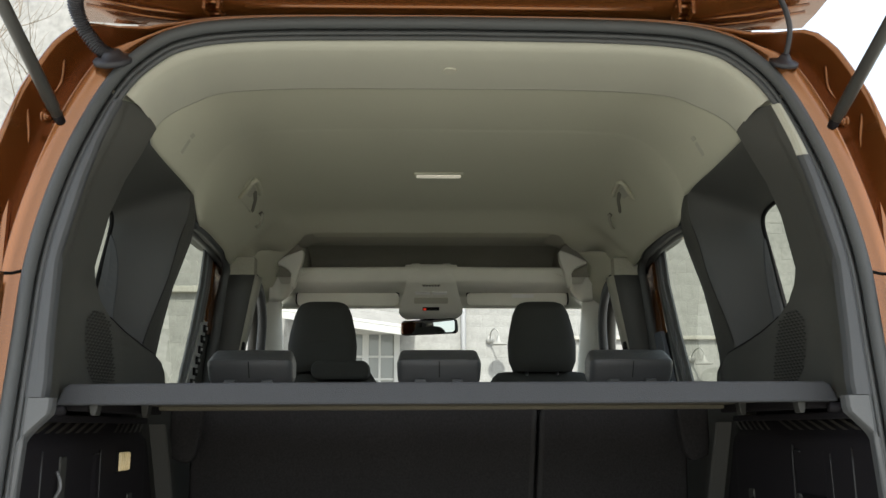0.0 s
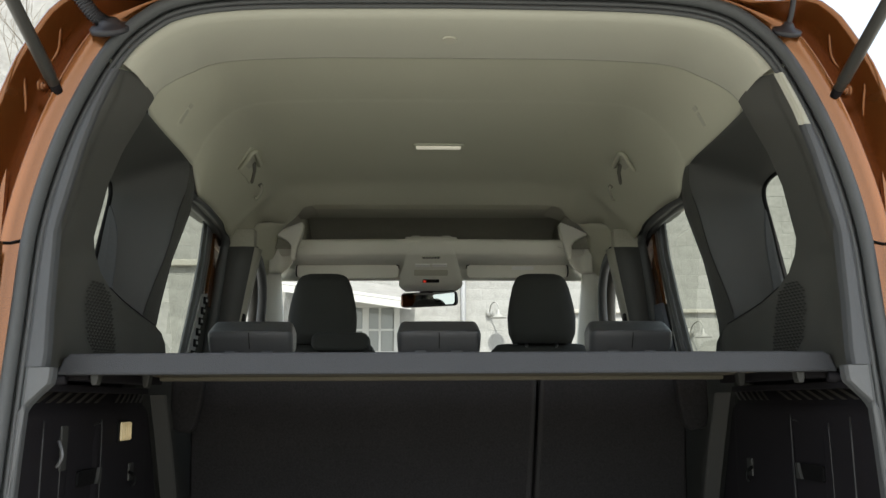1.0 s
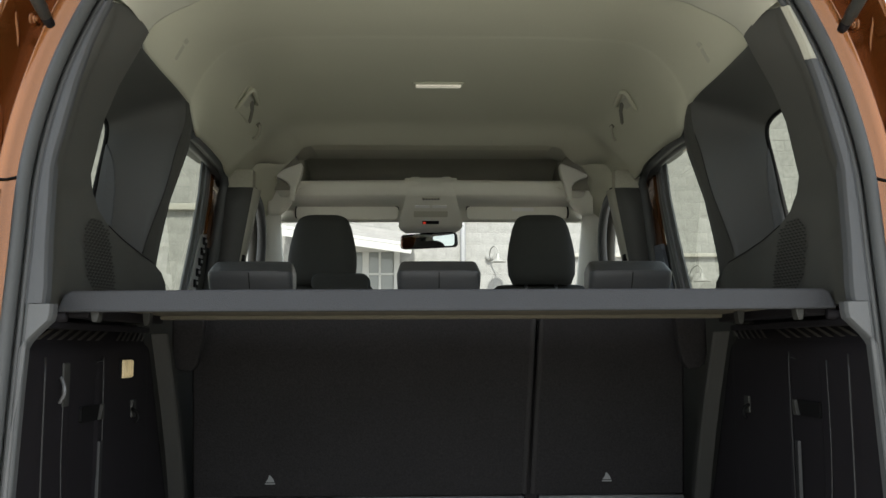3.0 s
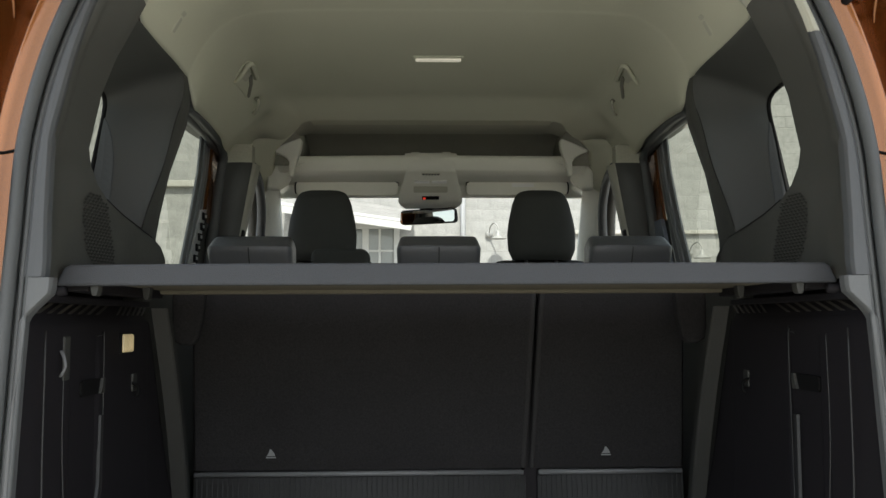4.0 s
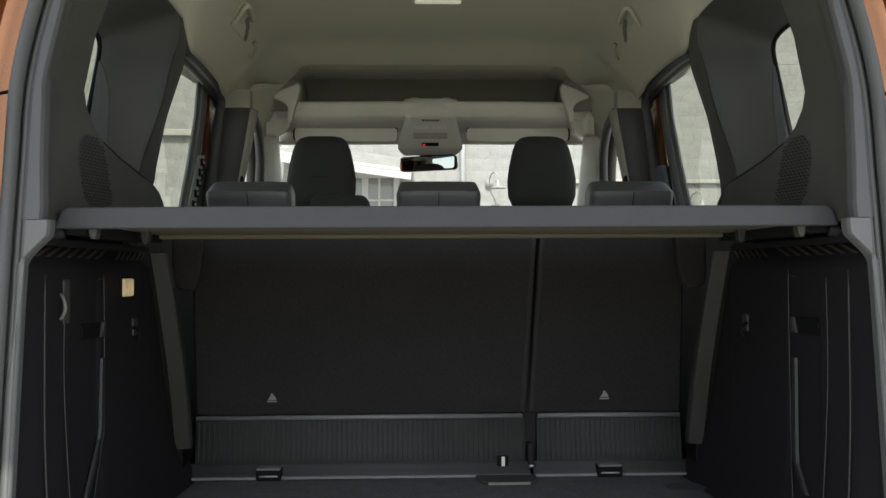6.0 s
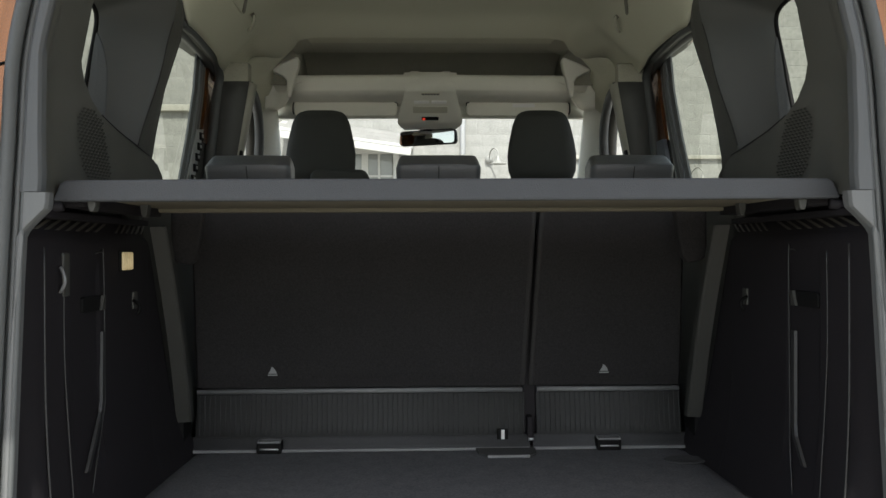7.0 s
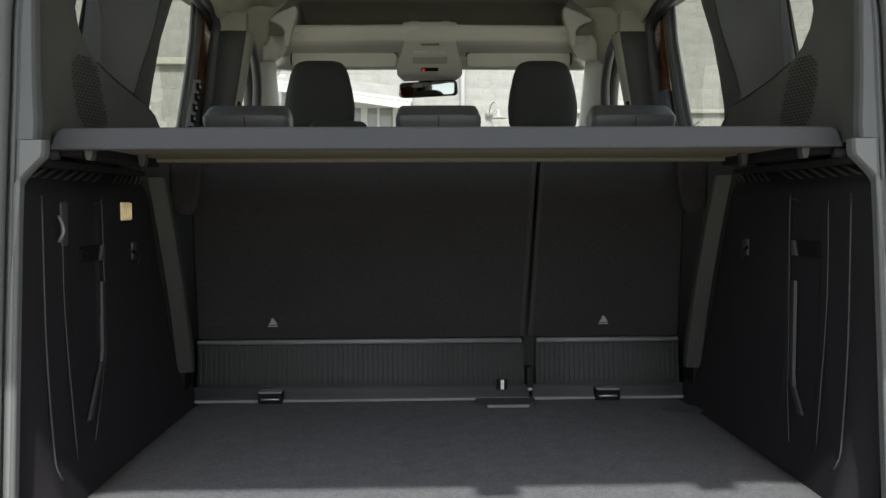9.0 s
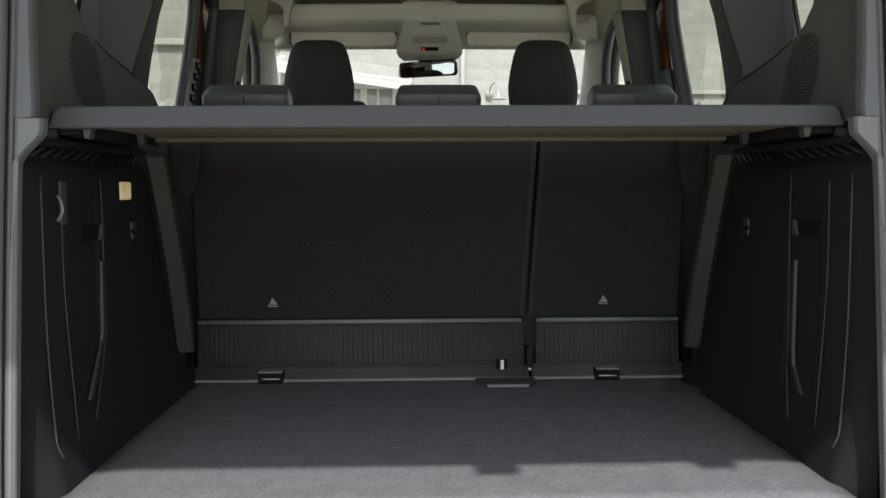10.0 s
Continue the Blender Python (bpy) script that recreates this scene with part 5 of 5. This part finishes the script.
for s in (-1, 1):
    x = s * 0.309
    visor = thing("sun_visor", (x, 1.72, 1.545), "pale folded sun visor over the windscreen", "sun visor", "sun visors")
    bm = prism(rounded(0.185, 0.026, 0.014), -0.008, 0.008, lambda u, v, w: Vector((x + u, 1.712 + w + 0.008 * (u / 0.185) ** 2, 1.5455 + v + 0.1 * w)))
    body = part("visor_pad", bm, PALE, visor, "pale fabric visor", bevel=0.003)
    # black bars stand in for the shade in the gap round the visor
    edge = [(x + s * u, 1.7035 + 0.008 * (u / 0.185) ** 2, 1.5455 + v) for u, v in ((0.150, 0.0275), (0.172, 0.0275), (0.183, 0.022), (0.1875, 0.010), (0.1875, -0.012), (0.184, -0.022))]
    part("visor_gap_shade", tube(bmesh.new(), smooth_line(edge, 24), 0.0022, 6), DARK, visor, "black bar for the shade in the gap round the visor", smooth=True)
    part("visor_gap_shade", tube(bmesh.new(), [(x - s * 0.186, 1.7065, 1.552), (x - s * 0.185, 1.7050, 1.562), (x - s * 0.172, 1.7010, 1.5695), (x - s * 0.08, 1.6990, 1.5705), (x - s * 0.005, 1.6990, 1.5705)], [0.0012, 0.0024, 0.0032, 0.0028, 0.0006], 6), DARK, visor, smooth=True)
    part("visor_rod", tube(bmesh.new(), [(x - s * 0.05, 1.728, 1.573), (x - s * 0.185, 1.728, 1.574)], 0.0035, 8), DARK, visor, smooth=True)
    part("visor_clip", boxed((x + s * 0.186 - 0.008, 1.718, 1.535), (x + s * 0.186 + 0.008, 1.76, 1.575), 0.003), PLASTIC, visor)
    if s > 0:
        part("visor_label", boxed((x - 0.02, 1.7025, 1.5475), (x + 0.06, 1.7035, 1.561)), WHITE, body, "blank pale label")
dome = thing("dome_lamp", (0, 0.818, 1.752), "slim roof lamp in the headliner", "roof lamp")
part("bezel", prism(rounded(0.068, 0.020, 0.008), 1.746, 1.757, lambda u, v, w: Vector((u, 0.818 + v, w))), LINER, dome, bevel=0.002)
part("lens", prism(rounded(0.060, 0.012, 0.005), 1.743, 1.749, lambda u, v, w: Vector((u, 0.818 + v, w))), DOME, dome, "milky lamp lens", bevel=0.002)
boot_lamp = thing("cargo_lamp", (-0.646, 0.398, 1.018), "small warm boot lamp set in the side panel", "boot lamp")
part("bezel", boxed((-0.660, 0.331, 0.997), (-0.6425, 0.394, 1.039), 0.003), DARK, boot_lamp)
part("lens", boxed((-0.648, 0.335, 1.000), (-0.638, 0.390, 1.036), 0.003), LENS, boot_lamp, "ribbed yellowish lens")
for k in range(5):
    part("lens_rib", tube(bmesh.new(), [(-0.638, 0.341 + 0.011 * k, 1.002), (-0.638, 0.341 + 0.011 * k, 1.034)], 0.002, 6), LENS, boot_lamp, smooth=True)
def on_liner(s, at, inward, name, label, category, group):
    """A small fitting on the sloping side of the headliner; returns it with its frame: u along y, v up the slope, w inwards."""
    ob = thing(name, (s * at[0], at[1], at[2]), label, category, group)
    w = Vector((-s * inward[0], inward[1], -inward[2])).normalized()
    u = Vector((0, 1, 0))
    u = (u - w * u.dot(w)).normalized()
    v = w.cross(u) * s
    v = v if v.z > 0 else -v
    o = Vector((s * at[0], at[1], at[2]))
    return ob, (lambda p, q, r: o + u * p + v * q + w * r)


for s in (-1, 1):
    grip, put = on_liner(s, (0.509, 0.86, 1.705), (0.6, -0.04, 0.8), "grab_handle", "folded pale roof grab handle", "grab handle", "grab handles")
    part("recess_plate", prism([(-0.052, -0.034), (-0.080, -0.002), (-0.108, 0.028), (-0.070, 0.038), (0.01, 0.034), (0.05, 0.016), (0.112, -0.018), (0.108, -0.032), (0.05, -0.030)], -0.004, 0.004, put), LINER, grip, bevel=0.003)
    bar = [put(*p) for p in ((-0.040, -0.028, 0.000), (-0.048, -0.024, 0.008), (-0.072, 0.000, 0.011), (-0.092, 0.022, 0.011), (-0.082, 0.032, 0.011), (-0.04, 0.030, 0.011), (0.012, 0.024, 0.010), (0.022, 0.020, 0.002))]
    part("handle_bar", tube(bmesh.new(), smooth_line(bar, 28), 0.0062, 8), LINER, grip, smooth=True)
    # recess and slot are thin plates, coloured darker for their shade
    part("recess", prism([(-0.060, -0.012), (-0.080, 0.014), (-0.03, 0.020), (0.005, 0.010), (0.0, -0.008)], 0.002, 0.0052, put), RECESS, grip, "grip recess, its shade in the colour")
    part("hinge_slot", prism([(-0.020, 0.015), (-0.006, 0.017), (0.040, 0.006), (0.104, -0.020), (0.108, -0.027), (0.092, -0.026), (0.036, -0.003), (-0.010, 0.006)], 0.003, 0.0062, put), HOLLOW, grip, "hinge slot, its shade in the colour")
    hook = [put(*p) for p in ((0.168, -0.006, 0.002), (0.174, -0.012, 0.012), (0.200, -0.028, 0.015), (0.226, -0.040, 0.010), (0.232, -0.042, 0.003))]
    part("coat_hook", tube(bmesh.new(), smooth_line(hook, 12), 0.0042, 7), RECESS, grip, smooth=True)
    part("hook_foot", prism(rounded(0.012, 0.006, 0.003), 0.0, 0.004, lambda p, q, r: put(p + 0.170, q - 0.008, r)), HOLLOW, grip)
    clip, put = on_liner(s, (0.5375, 0.295, 1.659), (0.80, -0.02, 0.60), "roof_clip", "small pale net clip in the headliner", "roof clip", "roof clips")
    part("clip_plate", prism(rounded(0.012, 0.026, 0.008), -0.003, 0.003, lambda p, q, r: put(p - q * 0.35, q, r)), LINER, clip, bevel=0.001)
    part("clip_slot", prism(rounded(0.007, 0.016, 0.004), 0.001, 0.0036, lambda p, q, r: put(p - q * 0.35 + 0.002, q - 0.004, r)), RECESS, clip)
    part("clip_tongue", prism(rounded(0.009, 0.005, 0.002), 0.001, 0.005, lambda p, q, r: put(p - 0.009, q + 0.021, r)), RECESS, clip)

# ---- the yard seen through the windows ----
rnd = random.Random(4)
blocks = []
z = 0.0
course = 0
while z < 5.4:
    h = rnd.uniform(0.17, 0.27)
    x = -13.9 + rnd.uniform(0, 0.3)
    while x < 13.8:
        w = rnd.uniform(0.26, 0.58)
        if z < 5.4 or x + w < -2.6:
            blocks.append((x, min(x + w, 13.9), z, z + h))
        x += w
    z += h
    course += 1


def opening(b):
    for x0, x1, z0, z1 in ((-1.88, -0.25, 1.0, 2.70), (-5.2, -4.0, 1.0, 2.6), (6.2, 7.4, 1.0, 2.6)):
        if b[1] > x0 and b[0] < x1 and b[3] > z0 and b[2] < z1:
            return True
    return False


blocks = [b for b in blocks if not opening(b)]
near = [b for b in blocks if -5.6 < b[0] < 5.8 and 1.0 < b[2] < 4.3]
near.sort(key=lambda b: abs(b[0]) + abs(b[2] - 2.4) * 1.5)
chosen = set(near[:300])
unit = bmesh.new()
bmesh.ops.create_cube(unit, size=1.0)
bmesh.ops.bevel(unit, geom=unit.edges[:], offset=0.035, segments=1, affect="EDGES")
stone_mesh = bpy.data.meshes.new("stone")
unit.to_mesh(stone_mesh)
unit.free()
stone_mesh.materials.append(STONE)
rest = []
for b in blocks:
    proud = rnd.uniform(0.0008, 0.004)
    gap = rnd.uniform(0.0, 0.002)
    if b in chosen:
        ob = new("stone", stone_mesh)
        ob.parent = wall
        ob.location = ((b[0] + b[1]) / 2, WALL_Y - proud / 2 + 0.03, (b[2] + b[3]) / 2)
        ob.scale = (b[1] - b[0] - gap, proud + 0.06, b[3] - b[2] - gap)
        ob.rotation_euler = (0, radians(rnd.uniform(-2.4, 2.4)), 0)
    else:
        rest.append((b, proud, gap))
bm = bmesh.new()
for (x0, x1, z0, z1), proud, gap in rest:
    a, c = gap / 2, 0.010
    front = [bm.verts.new((x, WALL_Y - proud, zz)) for x, zz in ((x0 + c, z0 + c), (x1 - c, z0 + c), (x1 - c, z1 - c), (x0 + c, z1 - c))]
    back = [bm.verts.new((x, WALL_Y + 0.01, zz)) for x, zz in ((x0 + a, z0 + a), (x1 - a, z0 + a), (x1 - a, z1 - a), (x0 + a, z1 - a))]
    bm.faces.new(front)
    for k in range(4):
        bm.faces.new((back[k], back[(k + 1) % 4], front[(k + 1) % 4], front[k]))
part("outer_stonework", bm, STONE, wall)["kind"] = "stuff"
part("string_course", boxed((-13.9, WALL_Y - 0.10, 3.16), (-1.9, WALL_Y + 0.02, 3.26), 0.015), LEDGE, wall, "projecting stone ledge")
part("coping", boxed((-2.6, WALL_Y - 0.12, 5.74), (14, WALL_Y + 0.6, 5.84), 0.02), LEDGE, wall)
part("low_course", boxed((1.9, WALL_Y - 0.07, 2.42), (13.9, WALL_Y + 0.02, 2.48), 0.012), LEDGE, wall)


def yard_window(name, x0, x1, z0, z1, panes):
    win = thing(name, ((x0 + x1) / 2, WALL_Y - 0.03, z0), "white painted casement window in the stone wall", "window", kind="structure")
    y0, y1 = WALL_Y - 0.05, WALL_Y + 0.01
    fr = bmesh.new()
    for lo, hi in (((x0, y0, z0), (x0 + 0.09, y1, z1)), ((x1 - 0.09, y0, z0), (x1, y1, z1)), ((x0 + 0.09, y0, z1 - 0.09), (x1 - 0.09, y1, z1)), ((x0 + 0.09, y0, z0), (x1 - 0.09, y1, z0 + 0.09))):
        box(fr, lo, hi, 0.006)
    part("window_frame", fr, WOODWHITE, win)
    part("window_sill", boxed((x0 - 0.08, WALL_Y - 0.16, z0 - 0.08), (x1 + 0.08, WALL_Y + 0.01, z0 - 0.002), 0.012), LEDGE, win)
    wide, tall = (x1 - x0 - 0.18) / panes[0], (z1 - z0 - 0.18) / panes[1]
    for i in range(panes[0]):
        for j in range(panes[1]):
            a, b = x0 + 0.09 + i * wide, z0 + 0.09 + j * tall
            part("pane", boxed((a + 0.012, WALL_Y - 0.022, b + 0.012), (a + wide - 0.012, WALL_Y - 0.016, b + tall - 0.012)), PANE, win)
    bars = bmesh.new()
    for i in range(1, panes[0]):
        a = x0 + 0.09 + i * wide
        t = 0.05 if i % 2 == 0 else 0.018
        box(bars, (a - t, WALL_Y - 0.04, z0 + 0.09), (a + t, WALL_Y - 0.012, z1 - 0.09), 0.004)
    for j in range(1, panes[1]):
        b = z0 + 0.09 + j * tall
        box(bars, (x0 + 0.09, WALL_Y - 0.036, b - 0.016), (x1 - 0.09, WALL_Y - 0.014, b + 0.016), 0.004)
    part("glazing_bar", bars, WOODWHITE, win)
    return win


yard_window("window_1", -1.80, -0.32, 1.05, 2.60, (6, 4))
yard_window("window_2", -5.15, -4.05, 1.05, 2.55, (4, 4))
yard_window("window_3", 6.25, 7.35, 1.05, 2.55, (4, 4))
canopy = thing("porch_roof", (-1.0, WALL_Y, 2.65), "small sloping slate roof over a window", "porch roof")
lean = Matrix.Translation((-1.0, WALL_Y, 2.75)) @ Matrix.Rotation(radians(8), 4, "Y") @ Matrix.Translation((1.0, -WALL_Y, -2.75))
part("roof_board", prism([(-0.02, 2.86), (0.75, 2.53), (0.75, 2.64), (-0.02, 2.935)], -2.1, -0.10, lambda u, v, w: lean @ Vector((w, WALL_Y - u, v))), WOODWHITE, canopy, "white boarded edge")
for j in range(4):
    for i in range(9):
        u = 0.02 + j * 0.18
        a = -2.12 + i * 0.22 + (0.11 if j % 2 else 0)
        zz = 2.925 - 0.40 * u
        part("slate", prism([(u, zz + 0.006), (u + 0.19, zz - 0.068), (u + 0.19, zz - 0.062), (u, zz + 0.012)], a, max(a + 0.02, min(a + 0.219, -0.08)), lambda p, q, w: lean @ Vector((w, WALL_Y - p, q))), ROOFTILE, canopy)
pipe = thing("drainpipe", (0.66, WALL_Y - 0.08, 0), "pale painted drainpipe on the stone wall", "drainpipe")
part("pipe", tube(bmesh.new(), [(0.66, WALL_Y - 0.075, 0.0), (0.66, WALL_Y - 0.075, 5.6)], 0.04, 14), PIPE, pipe, smooth=True)
for zz in (0.8, 2.2, 3.6, 5.0):
    part("pipe_clip", boxed((0.61, WALL_Y - 0.12, zz), (0.71, WALL_Y, zz + 0.05), 0.006), WOODWHITE, pipe)


def wall_lamp(x, z):
    ob = thing("wall_lamp", (x, WALL_Y - 0.03, z), "iron swan-neck lamp on the stone wall", "wall lamp", "wall lamps")
    part("back_plate", tube(bmesh.new(), [(x - 0.11, WALL_Y - 0.05, z - 0.02), (x - 0.11, WALL_Y + 0.01, z - 0.02)], 0.06, 16), IRON, ob, smooth=True)
    part("neck", tube(bmesh.new(), smooth_line([(x - 0.11, WALL_Y - 0.04, z), (x - 0.10, WALL_Y - 0.16, z + 0.09), (x - 0.05, WALL_Y - 0.27, z + 0.13), (x, WALL_Y - 0.31, z + 0.06), (x, WALL_Y - 0.31, z - 0.02)], 20), 0.010, 8), IRON, ob, smooth=True)
    prof = [(0.02, 0.014), (0.032, -0.014), (0.036, -0.055), (0.06, -0.085), (0.125, -0.112), (0.128, -0.119), (0.12, -0.116), (0.036, -0.078)]
    rows = [[Vector((x + r * math.cos(a), WALL_Y - 0.31 + r * math.sin(a), z + h)) for a in (2 * math.pi * k / 20 for k in range(21))] for r, h in prof]
    part("shade", sheet(rows), IRON, ob, smooth=True)
    return ob


wall_lamp(1.18, 2.44)
wall_lamp(4.30, 2.14)

# bare tree before the gable
tree = thing("bare_tree", (-6.6, 10.6, 0), "bare pale-barked tree before the gable", "tree")
trunk, twigs = bmesh.new(), bmesh.new()
tube(trunk, smooth_line([(-6.6, 10.6, 0), (-6.5, 10.5, 2.2), (-6.65, 10.6, 4.2), (-6.6, 10.5, 6.0)], 14), [0.15 - 0.008 * i for i in range(15)], 10)
rb = random.Random(11)


def limb(p, way, length, r, depth):
    pts, q = [p], p
    for k in range(5):
        way = (way + Vector((rb.uniform(-0.25, 0.25), rb.uniform(-0.2, 0.2), rb.uniform(-0.08, 0.22)))).normalized()
        q = q + way * length / 5
        pts.append(q)
    tube(twigs, pts, [r * (1 - 0.14 * k) for k in range(6)], 5 if depth else 4, cap=False)
    if depth:
        for k in (2, 3, 4, 5):
            for _ in range(2 if depth > 1 and k > 3 else 1):
                off = Vector((rb.uniform(-1, 1), rb.uniform(-0.8, 0.8), rb.uniform(-0.3, 0.9))).normalized()
                limb(pts[k], (way + off * 0.9).normalized(), length * rb.uniform(0.45, 0.62), r * 0.5, depth - 1)


for k in range(5):
    a = k * 2.4
    limb(Vector((-6.6, 10.55, 2.6 + 0.7 * k)), Vector((math.cos(a), 0.5 * math.sin(a), 0.55)).normalized(), 2.4, 0.040, 3)
part("trunk", trunk, BARK, tree, smooth=True)
part("crown", twigs, BARK, tree, "bare twigs", smooth=True)
